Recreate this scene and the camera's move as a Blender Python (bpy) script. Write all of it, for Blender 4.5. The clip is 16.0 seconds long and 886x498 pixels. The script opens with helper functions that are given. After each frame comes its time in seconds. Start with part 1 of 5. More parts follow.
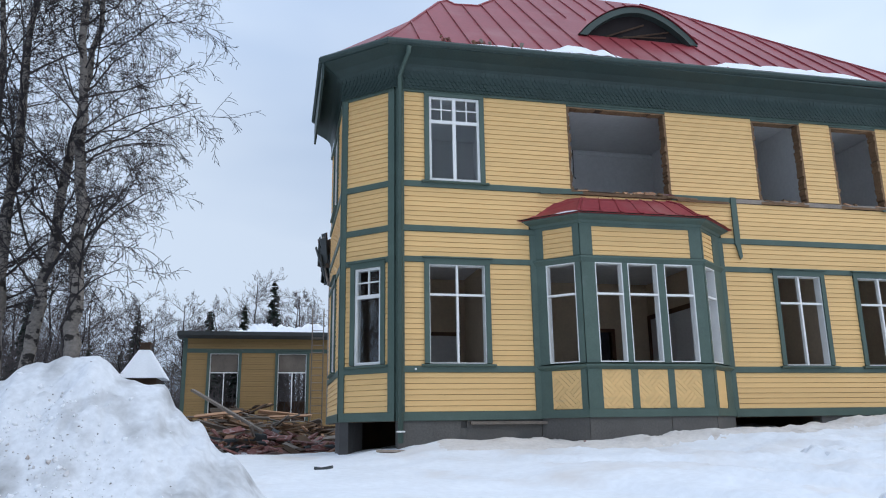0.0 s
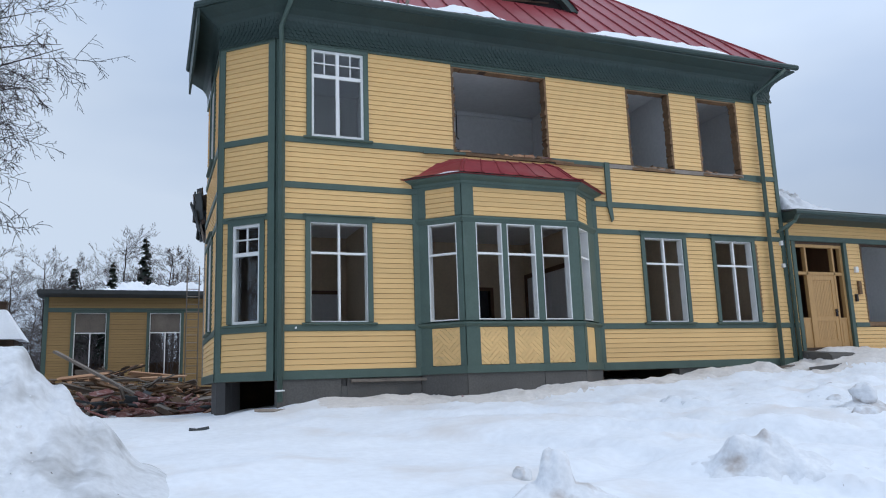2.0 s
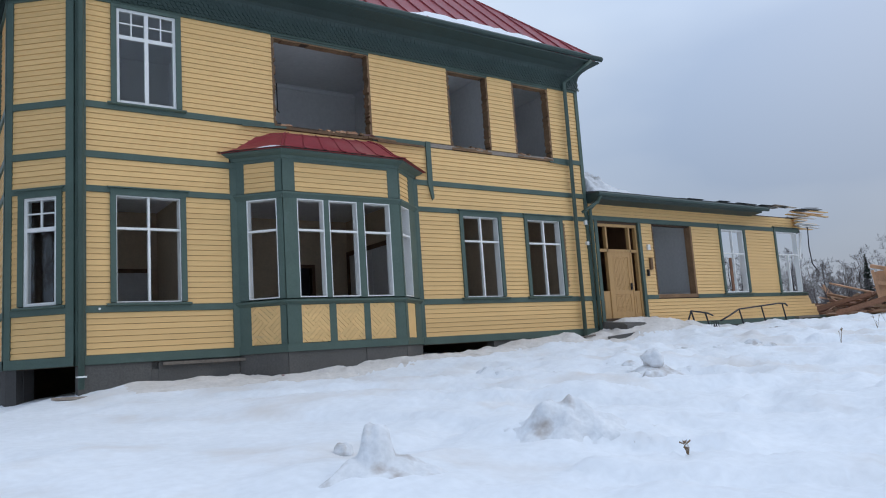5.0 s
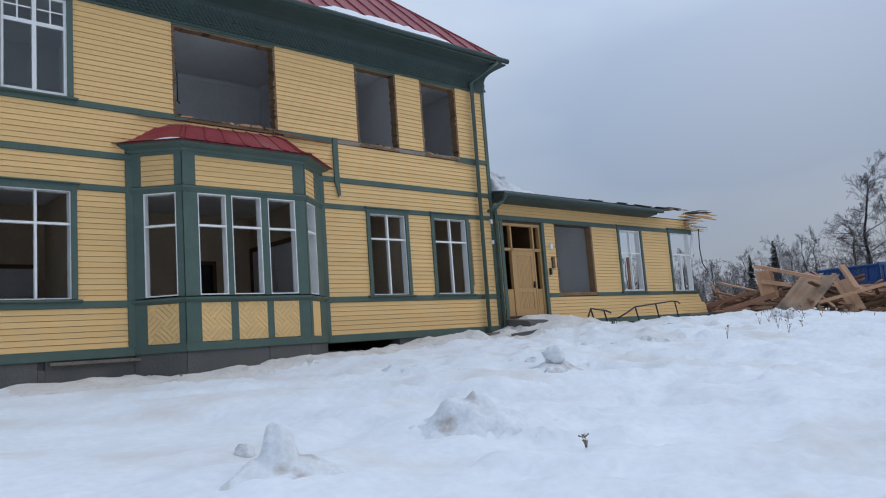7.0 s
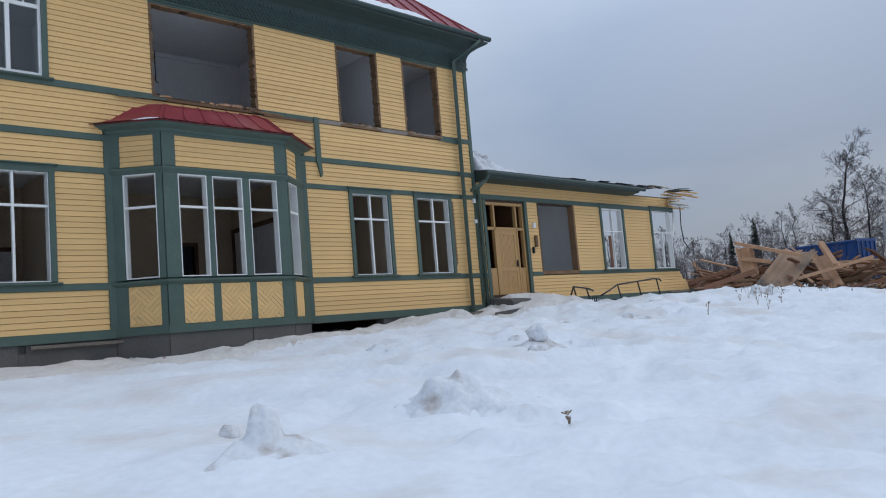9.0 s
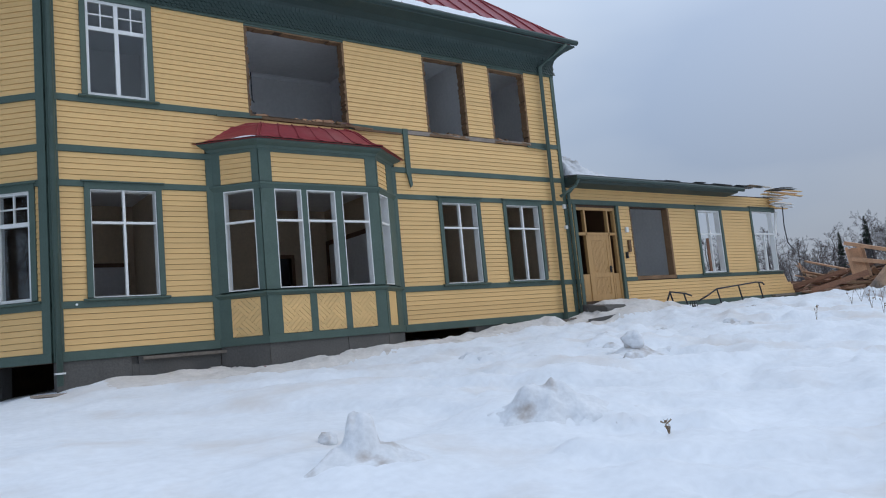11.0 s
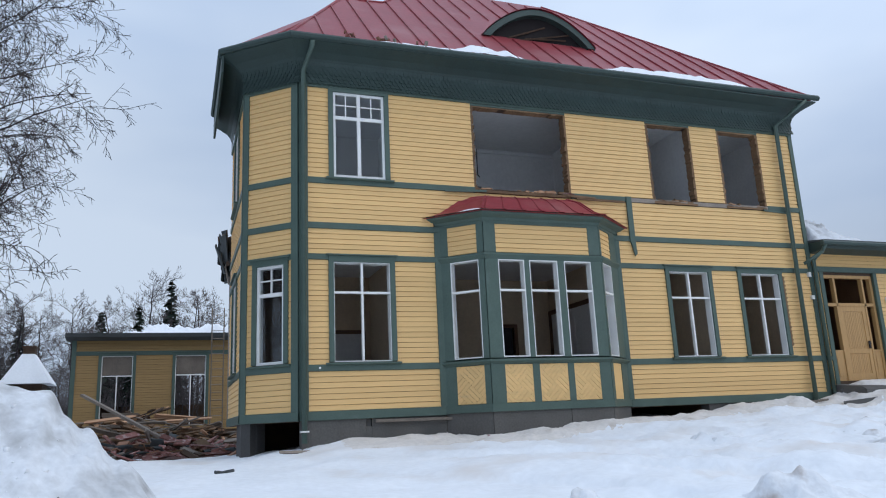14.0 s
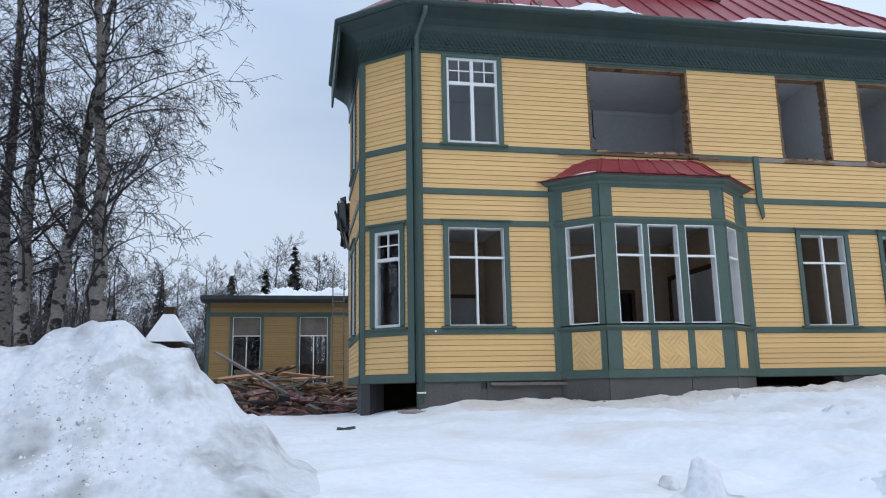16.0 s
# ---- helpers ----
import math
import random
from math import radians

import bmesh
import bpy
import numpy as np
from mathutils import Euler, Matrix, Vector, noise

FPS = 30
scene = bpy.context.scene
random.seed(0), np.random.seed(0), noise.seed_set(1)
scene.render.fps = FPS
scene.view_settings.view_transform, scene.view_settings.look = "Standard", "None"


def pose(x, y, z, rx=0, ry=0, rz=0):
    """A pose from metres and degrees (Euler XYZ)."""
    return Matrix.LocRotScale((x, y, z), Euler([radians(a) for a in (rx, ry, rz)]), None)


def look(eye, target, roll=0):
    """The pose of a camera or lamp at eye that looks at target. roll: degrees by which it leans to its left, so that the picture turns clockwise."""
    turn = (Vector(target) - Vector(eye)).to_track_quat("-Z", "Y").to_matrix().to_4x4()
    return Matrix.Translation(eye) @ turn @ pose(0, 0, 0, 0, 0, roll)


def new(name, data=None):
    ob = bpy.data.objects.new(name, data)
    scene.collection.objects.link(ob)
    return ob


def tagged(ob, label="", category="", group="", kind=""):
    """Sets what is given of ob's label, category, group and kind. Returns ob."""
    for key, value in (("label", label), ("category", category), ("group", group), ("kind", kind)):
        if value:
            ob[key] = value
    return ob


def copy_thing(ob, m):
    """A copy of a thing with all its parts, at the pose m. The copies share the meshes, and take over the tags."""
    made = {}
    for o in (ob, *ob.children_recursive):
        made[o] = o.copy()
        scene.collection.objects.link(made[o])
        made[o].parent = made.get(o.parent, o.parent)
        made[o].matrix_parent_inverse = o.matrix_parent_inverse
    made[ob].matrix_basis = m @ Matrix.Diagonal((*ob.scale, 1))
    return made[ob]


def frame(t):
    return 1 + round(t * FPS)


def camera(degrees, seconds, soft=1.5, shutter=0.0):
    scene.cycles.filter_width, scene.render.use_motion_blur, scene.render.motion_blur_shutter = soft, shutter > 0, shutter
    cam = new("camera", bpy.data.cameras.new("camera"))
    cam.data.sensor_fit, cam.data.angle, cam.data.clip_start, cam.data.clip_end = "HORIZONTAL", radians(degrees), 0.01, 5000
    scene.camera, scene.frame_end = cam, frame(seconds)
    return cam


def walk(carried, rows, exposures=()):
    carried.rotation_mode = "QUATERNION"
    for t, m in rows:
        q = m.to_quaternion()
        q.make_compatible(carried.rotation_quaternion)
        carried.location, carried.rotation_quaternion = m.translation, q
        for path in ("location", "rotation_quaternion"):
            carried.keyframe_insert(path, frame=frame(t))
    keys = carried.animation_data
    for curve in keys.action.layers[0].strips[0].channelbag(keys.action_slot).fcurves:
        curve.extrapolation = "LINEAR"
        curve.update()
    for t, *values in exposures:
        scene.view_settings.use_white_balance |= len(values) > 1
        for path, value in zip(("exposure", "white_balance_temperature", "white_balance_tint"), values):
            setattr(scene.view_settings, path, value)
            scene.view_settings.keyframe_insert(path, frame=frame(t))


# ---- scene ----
# One eye, turned on the spot: seconds, then the three angles of pose().
ROWS = [
    (0.0, 103.50, 0.84, -12.23),
    (0.5, 102.35, 0.70, -14.47),
    (1.0, 101.45, 0.87, -16.49),
    (1.5, 100.74, 1.33, -18.68),
    (2.0, 100.14, 1.93, -21.17),
    (2.5, 99.51, 2.64, -23.84),
    (3.0, 98.88, 2.90, -26.38),
    (3.5, 98.50, 3.08, -28.54),
    (4.0, 98.29, 3.13, -30.58),
    (4.5, 98.07, 3.42, -32.49),
    (5.0, 97.72, 3.79, -34.59),
    (5.2, 97.61, 3.95, -35.51),
    (7.5, 96.65, 4.38, -42.73),
    (8.0, 95.79, 4.55, -43.48),
    (8.2, 95.51, 4.47, -43.73),
    (10.3, 96.03, 5.50, -39.02),
    (10.5, 96.19, 5.46, -38.13),
    (11.0, 96.61, 5.29, -35.96),
    (11.5, 97.00, 5.25, -33.73),
    (12.0, 97.62, 5.33, -31.42),
    (12.5, 98.91, 5.15, -28.86),
    (13.0, 100.84, 4.41, -25.55),
    (13.5, 102.30, 3.38, -21.85),
    (14.0, 103.09, 2.60, -19.27),
    (14.5, 103.00, 1.89, -17.37),
    (15.0, 102.39, 1.37, -15.32),
    (15.5, 101.59, 1.15, -13.09),
    (16.0, 100.68, 1.07, -10.70),
]

EYE = (-1.99, -14.96, 0.71)
cam = camera(61.17, 16.0, 1.1)
walk(cam, [(t, pose(*EYE, rx, ry, rz)) for t, rx, ry, rz in ROWS],
     [(0.0, 0.20), (2.0, 0.12), (3.5, 0.05), (5.0, -0.05), (7.5, -0.22), (8.2, -0.24), (10.5, -0.15), (12.5, -0.02), (14.5, 0.12), (16.0, 0.16)])

# ---- world and light: an overcast winter day ----
world = bpy.data.worlds.new("overcast_sky")
scene.world = world
world.use_nodes = True
wn, wl = world.node_tree.nodes, world.node_tree.links
wn.clear()
w_out, w_bg = wn.new("ShaderNodeOutputWorld"), wn.new("ShaderNodeBackground")
w_sky = wn.new("ShaderNodeTexSky")
w_sky.sky_type, w_sky.sun_disc, w_sky.sun_elevation, w_sky.sun_rotation = "NISHITA", False, radians(24), radians(70)
w_dim = wn.new("ShaderNodeVectorMath")
w_dim.operation = "SCALE"
w_dim.inputs["Scale"].default_value = 0.09
w_co, w_map = wn.new("ShaderNodeTexCoord"), wn.new("ShaderNodeMapping")
w_map.inputs["Scale"].default_value = (1.0, 1.0, 2.6)
w_noise = wn.new("ShaderNodeTexNoise")
w_noise.inputs["Scale"].default_value, w_noise.inputs["Detail"].default_value, w_noise.inputs["Roughness"].default_value = 1.5, 4.0, 0.45
w_ramp = wn.new("ShaderNodeValToRGB")
w_ramp.color_ramp.elements[0].position, w_ramp.color_ramp.elements[0].color = 0.38, (0.365, 0.475, 0.665, 1)
w_ramp.color_ramp.elements[1].position, w_ramp.color_ramp.elements[1].color = 0.64, (0.55, 0.645, 0.785, 1)
w_sep, w_up = wn.new("ShaderNodeSeparateXYZ"), wn.new("ShaderNodeMapRange")
w_up.inputs["From Min"].default_value, w_up.inputs["From Max"].default_value = 0.35, 1.0
w_up.inputs["To Min"].default_value, w_up.inputs["To Max"].default_value = 1.0, 1.6
w_lift = wn.new("ShaderNodeVectorMath")
w_lift.operation = "SCALE"
w_mix = wn.new("ShaderNodeMix")
w_mix.data_type = "RGBA"
w_mix.inputs["Factor"].default_value = 0.95
wl.new(w_co.outputs["Generated"], w_map.inputs["Vector"])
wl.new(w_map.outputs["Vector"], w_noise.inputs["Vector"])
wl.new(w_noise.outputs["Fac"], w_ramp.inputs["Fac"])
wl.new(w_co.outputs["Generated"], w_sep.inputs["Vector"])
wl.new(w_sep.outputs["Z"], w_up.inputs["Value"])
wl.new(w_ramp.outputs["Color"], w_lift.inputs[0])
w_side, w_both = wn.new("ShaderNodeMapRange"), wn.new("ShaderNodeMath")
w_side.inputs["From Min"].default_value, w_side.inputs["To Min"].default_value, w_side.inputs["To Max"].default_value = -1.0, 1.20, 0.84
w_both.operation = "MULTIPLY"
wl.new(w_sep.outputs["X"], w_side.inputs["Value"])
wl.new(w_up.outputs["Result"], w_both.inputs[0])
wl.new(w_side.outputs["Result"], w_both.inputs[1])
# towards the east the cloud is heavy and blue near the horizon and thin above it
w_east, w_low, w_thin, w_all = wn.new("ShaderNodeMapRange"), wn.new("ShaderNodeMapRange"), wn.new("ShaderNodeMix"), wn.new("ShaderNodeMath")
w_east.inputs["From Min"].default_value, w_east.inputs["From Max"].default_value = 0.15, 0.75
w_low.inputs["From Min"].default_value, w_low.inputs["From Max"].default_value = 0.05, 0.40
w_low.inputs["To Min"].default_value, w_low.inputs["To Max"].default_value = 0.72, 1.40
w_thin.inputs["A"].default_value = 1.0
w_all.operation = "MULTIPLY"
wl.new(w_sep.outputs["X"], w_east.inputs["Value"])
wl.new(w_sep.outputs["Z"], w_low.inputs["Value"])
wl.new(w_east.outputs["Result"], w_thin.inputs["Factor"])
wl.new(w_low.outputs["Result"], w_thin.inputs["B"])
wl.new(w_both.outputs["Value"], w_all.inputs[0])
wl.new(w_thin.outputs["Result"], w_all.inputs[1])
wl.new(w_all.outputs["Value"], w_lift.inputs["Scale"])
wl.new(w_sky.outputs["Color"], w_dim.inputs[0])
wl.new(w_dim.outputs["Vector"], w_mix.inputs["A"])
wl.new(w_lift.outputs["Vector"], w_mix.inputs["B"])
wl.new(w_mix.outputs["Result"], w_bg.inputs["Color"])
w_bg.inputs["Strength"].default_value = 1.0
wl.new(w_bg.outputs["Background"], w_out.inputs["Surface"])

sun = new("sun", bpy.data.lights.new("sun", "SUN"))
sun.data.energy, sun.data.angle, sun.data.color = 0.7, radians(40), (1.0, 0.97, 0.92)
sun.matrix_world = look((30, -26, 40), (0, 0, 0))


# ---- materials ----
def mat(name, base, rough=0.7, dark=0.75, light=1.12, scale=3.0, stretch=(1, 1, 1), fine=40.0, bump=0.15, metal=0.0, spots=None, rand=0.0, spec=0.4, coarse=0.5):
    """Base colour varied at two scales, with relief; spots: (colour, from, to, scale) of worn or dirty patches; rand: spread from piece to piece."""
    m = bpy.data.materials.new(name)
    m.use_nodes = True
    n, l = m.node_tree.nodes, m.node_tree.links
    b = n["Principled BSDF"]
    co, mp = n.new("ShaderNodeTexCoord"), n.new("ShaderNodeMapping")
    mp.inputs["Scale"].default_value = stretch
    l.new(co.outputs["Object"], mp.inputs["Vector"])
    def noisy(s, detail):
        t = n.new("ShaderNodeTexNoise")
        t.inputs["Scale"].default_value, t.inputs["Detail"].default_value = s, detail
        l.new(mp.outputs["Vector"], t.inputs["Vector"])
        return t.outputs["Fac"]
    big, small = noisy(scale, 5.0), noisy(fine, 3.0)
    mixed = n.new("ShaderNodeMix")
    mixed.inputs["Factor"].default_value = coarse
    l.new(small, mixed.inputs["A"])
    l.new(big, mixed.inputs["B"])
    ramp = n.new("ShaderNodeValToRGB")
    lo, hi = ramp.color_ramp.elements
    lo.position, hi.position = 0.3, 0.7
    lo.color = (*[c * dark for c in base], 1)
    hi.color = (*[min(1, c * light) for c in base], 1)
    l.new(mixed.outputs["Result"], ramp.inputs["Fac"])
    colour = ramp.outputs["Color"]
    if spots:
        tint, start, end, s = spots
        r2, mx = n.new("ShaderNodeMapRange"), n.new("ShaderNodeMix")
        r2.inputs["From Min"].default_value, r2.inputs["From Max"].default_value = start, end
        mx.data_type = "RGBA"
        l.new(noisy(s, 8.0), r2.inputs["Value"])
        l.new(r2.outputs["Result"], mx.inputs["Factor"])
        l.new(colour, mx.inputs["A"])
        mx.inputs["B"].default_value = (*tint, 1)
        colour = mx.outputs["Result"]
    if rand:
        info, mr, sc = n.new("ShaderNodeObjectInfo"), n.new("ShaderNodeMapRange"), n.new("ShaderNodeVectorMath")
        mr.inputs["To Min"].default_value, mr.inputs["To Max"].default_value = 1 - rand, 1 + rand
        sc.operation = "SCALE"
        l.new(info.outputs["Random"], mr.inputs["Value"])
        l.new(colour, sc.inputs[0])
        l.new(mr.outputs["Result"], sc.inputs["Scale"])
        colour = sc.outputs["Vector"]
    l.new(colour, b.inputs["Base Color"])
    b.inputs["Roughness"].default_value, b.inputs["Metallic"].default_value = rough, metal
    b.inputs["Specular IOR Level"].default_value = spec
    bp = n.new("ShaderNodeBump")
    bp.inputs["Strength"].default_value, bp.inputs["Distance"].default_value = bump, 0.02
    l.new(mixed.outputs["Result"], bp.inputs["Height"])
    l.new(bp.outputs["Normal"], b.inputs["Normal"])
    return m


SNOW = mat("snow", (0.83, 0.85, 0.88), 0.75, 0.90, 1.05, 0.8, (1, 1, 1), 9.0, 0.7, spots=((0.66, 0.60, 0.55), 0.53, 0.80, 0.55), spec=0.25)
ROOF_SNOW = mat("roof_snow", (0.84, 0.86, 0.89), 0.75, 0.92, 1.05, 1.5, (1, 1, 1), 14.0, 0.4, spec=0.25)
PILE_SNOW = mat("ploughed_snow", (0.70, 0.715, 0.74), 0.85, 0.80, 1.08, 1.1, (1, 1, 1), 14.0, 0.9, spots=((0.30, 0.295, 0.29), 0.48, 0.74, 2.2), spec=0.25)
LUMP_SNOW = mat("crusted_snow", (0.78, 0.79, 0.81), 0.8, 0.82, 1.06, 2.5, (1, 1, 1), 18.0, 0.9, spots=((0.40, 0.345, 0.31), 0.52, 0.70, 3.2), spec=0.25)
DIRTY_SNOW = mat("dirty_snow", (0.73, 0.69, 0.655), 0.8, 0.80, 1.08, 1.6, (1, 1, 1), 12.0, 0.6, spots=((0.42, 0.36, 0.31), 0.60, 0.80, 3.0), spec=0.25)
YELLOW = mat("yellow_paint", (0.77, 0.49, 0.205), 0.6, 0.88, 1.05, 1.2, (0.25, 1, 6), 30.0, 0.1, spots=((0.56, 0.38, 0.20), 0.62, 0.85, 2.5), rand=0.05)
# Darker and browner than yellow_paint; only the rear wing has it.
OCHRE = mat("dark_ochre_paint", (0.34, 0.215, 0.085), 0.7, 0.75, 1.1, 1.2, (0.25, 1, 6), 30.0, 0.15, spots=((0.30, 0.19, 0.08), 0.58, 0.8, 2.0))
GREEN = mat("green_paint", (0.072, 0.110, 0.090), 0.5, 0.8, 1.15, 2.0, (1, 1, 1), 35.0, 0.1, spots=((0.09, 0.125, 0.112), 0.6, 0.85, 4.0))
# About half as bright as green_paint; frieze, eaves, gutters and dormer edge.
GREEN_DARK = mat("dark_green_paint", (0.035, 0.058, 0.052), 0.55, 0.75, 1.2, 2.0, (1, 1, 1), 30.0, 0.2, rand=0.12)
RED = mat("red_roof_sheet", (0.27, 0.042, 0.050), 0.45, 0.8, 1.2, 0.7, (1, 1, 1), 12.0, 0.12, spots=((0.32, 0.11, 0.11), 0.55, 0.8, 0.9), spec=0.35)
WHITE = mat("white_paint", (0.80, 0.79, 0.76), 0.5, 0.85, 1.04, 3.0, (1, 1, 1), 50.0, 0.08)
RAWWOOD = mat("raw_wood", (0.20, 0.115, 0.06), 0.8, 0.5, 1.35, 2.0, (1, 1, 1), 30.0, 0.4, rand=0.3)
DARKWOOD = mat("dark_backing", (0.075, 0.045, 0.028), 0.9, 0.6, 1.3, 3.0, (1, 1, 1), 30.0, 0.3)
OLDPINE = mat("varnished_pine", (0.50, 0.29, 0.115), 0.45, 0.75, 1.15, 2.0, (10, 10, 0.6), 30.0, 0.1)
# About half as bright as plinth_concrete, for the two pillars.
DARKSTONE = mat("dark_concrete", (0.055, 0.052, 0.05), 0.6, 0.7, 1.2, 1.2, (1, 1, 1), 30.0, 0.35)
CONCRETE = mat("plinth_concrete", (0.115, 0.108, 0.10), 0.85, 0.7, 1.2, 1.2, (1, 1, 1), 30.0, 0.35, spots=((0.08, 0.08, 0.078), 0.55, 0.75, 1.1))
PLASTER = mat("grey_plaster", (0.74, 0.73, 0.72), 0.9, 0.88, 1.05, 1.0, (1, 1, 1), 12.0, 0.1)
CEILING = mat("ceiling_paint", (0.80, 0.80, 0.79), 0.9, 0.9, 1.05, 1.0, (1, 1, 1), 10.0, 0.1)
BROWNWALL = mat("ochre_wallpaper", (0.60, 0.48, 0.34), 0.9, 0.85, 1.08, 1.0, (1, 1, 1), 14.0, 0.1)
FLOORWOOD = mat("old_floor", (0.17, 0.115, 0.07), 0.7, 0.7, 1.2, 1.5, (1, 8, 1), 20.0, 0.2)
DOORBROWN = mat("brown_joinery", (0.15, 0.075, 0.04), 0.5, 0.8, 1.2, 2.0, (8, 8, 1), 30.0, 0.1)
IRON = mat("dark_iron", (0.035, 0.035, 0.04), 0.5, 0.8, 1.4, 5.0, (1, 1, 1), 40.0, 0.1, metal=0.6)
BRICK = mat("red_brick", (0.27, 0.105, 0.085), 0.9, 0.55, 1.25, 2.0, (1, 1, 1), 20.0, 0.4, spots=((0.48, 0.40, 0.38), 0.52, 0.68, 4.0), rand=0.35)
BLUE = mat("blue_container_paint", (0.010, 0.048, 0.17), 0.45, 0.8, 1.2, 1.5, (1, 1, 1), 20.0, 0.1, spots=((0.06, 0.06, 0.08), 0.62, 0.8, 2.0))
FELT = mat("roofing_felt", (0.06, 0.065, 0.065), 0.85, 0.7, 1.3, 2.0, (1, 1, 1), 30.0, 0.3)
GREYWOOD = mat("weathered_board", (0.24, 0.20, 0.165), 0.85, 0.6, 1.25, 2.0, (1, 1, 1), 25.0, 0.3, rand=0.3)
PINE = mat("fresh_board", (0.50, 0.285, 0.165), 0.75, 0.65, 1.2, 2.0, (1, 1, 1), 25.0, 0.2, rand=0.25)
REDWOOD = mat("red_brown_timber", (0.25, 0.125, 0.075), 0.8, 0.6, 1.3, 2.0, (1, 1, 1), 25.0, 0.3, rand=0.35)
BIRCH = mat("birch_bark", (0.19, 0.168, 0.15), 0.9, 0.5, 1.35, 1.2, (1, 1, 1.5), 16.0, 0.8, spots=((0.03, 0.026, 0.024), 0.53, 0.60, 5.0), spec=0.15)
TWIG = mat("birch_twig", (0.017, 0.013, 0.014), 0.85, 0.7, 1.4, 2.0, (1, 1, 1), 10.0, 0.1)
# Paler than birch_twig; colours the far crowns and the brush.
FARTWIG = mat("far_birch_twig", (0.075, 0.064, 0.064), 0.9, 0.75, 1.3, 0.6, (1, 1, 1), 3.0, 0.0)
SPRUCE = mat("spruce_needles", (0.022, 0.036, 0.026), 0.9, 0.6, 1.6, 1.0, (1, 1, 1), 6.0, 0.1)
# Near-black shade colour for the dormer opening, which has no loft behind.
LOFT_SHADE = mat("loft_shade", (0.012, 0.008, 0.008), 0.9, 0.6, 1.5, 3.0, (1, 1, 1), 20.0, 0.3)
GRIT = mat("road_grit", (0.26, 0.245, 0.23), 0.9, 0.7, 1.3, 3.0, (1, 1, 1), 20.0, 0.3)
STRAW = mat("dead_stalk", (0.22, 0.15, 0.09), 0.9, 0.7, 1.2, 5.0, (1, 1, 1), 30.0, 0.0)


def glass(name, tint, rough):
    m = bpy.data.materials.new(name)
    m.use_nodes = True
    b = m.node_tree.nodes["Principled BSDF"]
    b.inputs["Base Color"].default_value = (*tint, 1)
    b.inputs["Roughness"].default_value, b.inputs["Transmission Weight"].default_value, b.inputs["IOR"].default_value = rough, 1.0, 1.5
    return m


GLASS = glass("window_glass", (0.75, 0.8, 0.82), 0.03)


# ---- mesh building ----
class Form:
    """Vertices and faces of one mesh, built box by box in a frame of its own."""
    def __init__(self, frame_matrix=None):
        self.v, self.f, self.m = [], [], frame_matrix or Matrix.Identity(4)

    def add(self, points, faces, m=None):
        k, m = len(self.v), self.m @ m if m else self.m
        self.v += [tuple(m @ Vector(p)) for p in points]
        self.f += [tuple(k + i for i in face) for face in faces]
        return self

    def box(self, x0, x1, y0, y1, z0, z1, m=None):
        p = [(x, y, z) for z in (z0, z1) for y in (y0, y1) for x in (x0, x1)]
        return self.add(p, [(0, 2, 3, 1), (4, 5, 7, 6), (0, 1, 5, 4), (2, 6, 7, 3), (0, 4, 6, 2), (1, 3, 7, 5)], m)

    def prism(self, outline, a, b, plane="xz", m=None):
        """An outline in two axes, drawn out along the third from a to b."""
        put = {"xz": lambda u, w, d: (u, d, w), "yz": lambda u, w, d: (d, u, w), "xy": lambda u, w, d: (u, w, d)}[plane]
        n = len(outline)
        p = [put(u, w, a) for u, w in outline] + [put(u, w, b) for u, w in outline]
        return self.add(p, [tuple(range(n))[::-1], tuple(range(n, 2 * n))] + [(i, (i + 1) % n, n + (i + 1) % n, n + i) for i in range(n)], m)

    def tube(self, path, radii, sides=6, m=None):
        pts = [Vector(p) for p in path]
        radii = radii if isinstance(radii, (list, tuple)) else [radii] * len(pts)
        ring, faces = [], []
        for i, p in enumerate(pts):
            d = (pts[min(i + 1, len(pts) - 1)] - pts[max(i - 1, 0)])
            d = d.normalized() if d.length > 1e-6 else Vector((0, 0, 1))
            a = d.cross(Vector((0.31, 0.17, 0.93)) if abs(d.z) < 0.9 else Vector((1, 0, 0))).normalized()
            b = d.cross(a)
            ring += [p + radii[i] * (math.cos(t) * a + math.sin(t) * b) for t in (2 * math.pi * k / sides for k in range(sides))]
        for i in range(len(pts) - 1):
            for k in range(sides):
                faces.append((i * sides + k, i * sides + (k + 1) % sides, (i + 1) * sides + (k + 1) % sides, (i + 1) * sides + k))
        faces += [tuple(range(sides))[::-1], tuple(range(len(ring) - sides, len(ring)))]
        return self.add(ring, faces, m)

    def mesh(self, name, material, smooth=False):
        me = bpy.data.meshes.new(name)
        me.from_pydata(self.v, [], self.f)
        me.materials.append(material)
        if smooth:
            me.polygons.foreach_set("use_smooth", [True] * len(me.polygons))
        me.update()
        return me


def part(name, form, material, parent, label="", smooth=False, kind=""):
    """One mesh, in world places, under a thing or under a part of one."""
    ob = new(name, form if isinstance(form, bpy.types.Mesh) else form.mesh(name, material, smooth))
    if parent is not None:
        ob.parent = parent
        if parent.type == "EMPTY":
            ob.matrix_parent_inverse = Matrix.Translation(parent.location).inverted()
    return tagged(ob, label=label, kind=kind)


def thing(name, place, label, category, group="", kind=""):
    ob = new(name)
    ob.location, ob.empty_display_size = place, 0.2
    return tagged(ob, label, category, group, kind)


def face_frame(a, b):
    """The frame of a wall that runs from a to b as seen from outside: x along it, y into it, z up."""
    d = Vector((b[0] - a[0], b[1] - a[1], 0)).normalized()
    return Matrix(((d.x, -d.y, 0, a[0]), (d.y, d.x, 0, a[1]), (0, 0, 1, 0), (0, 0, 0, 1)))


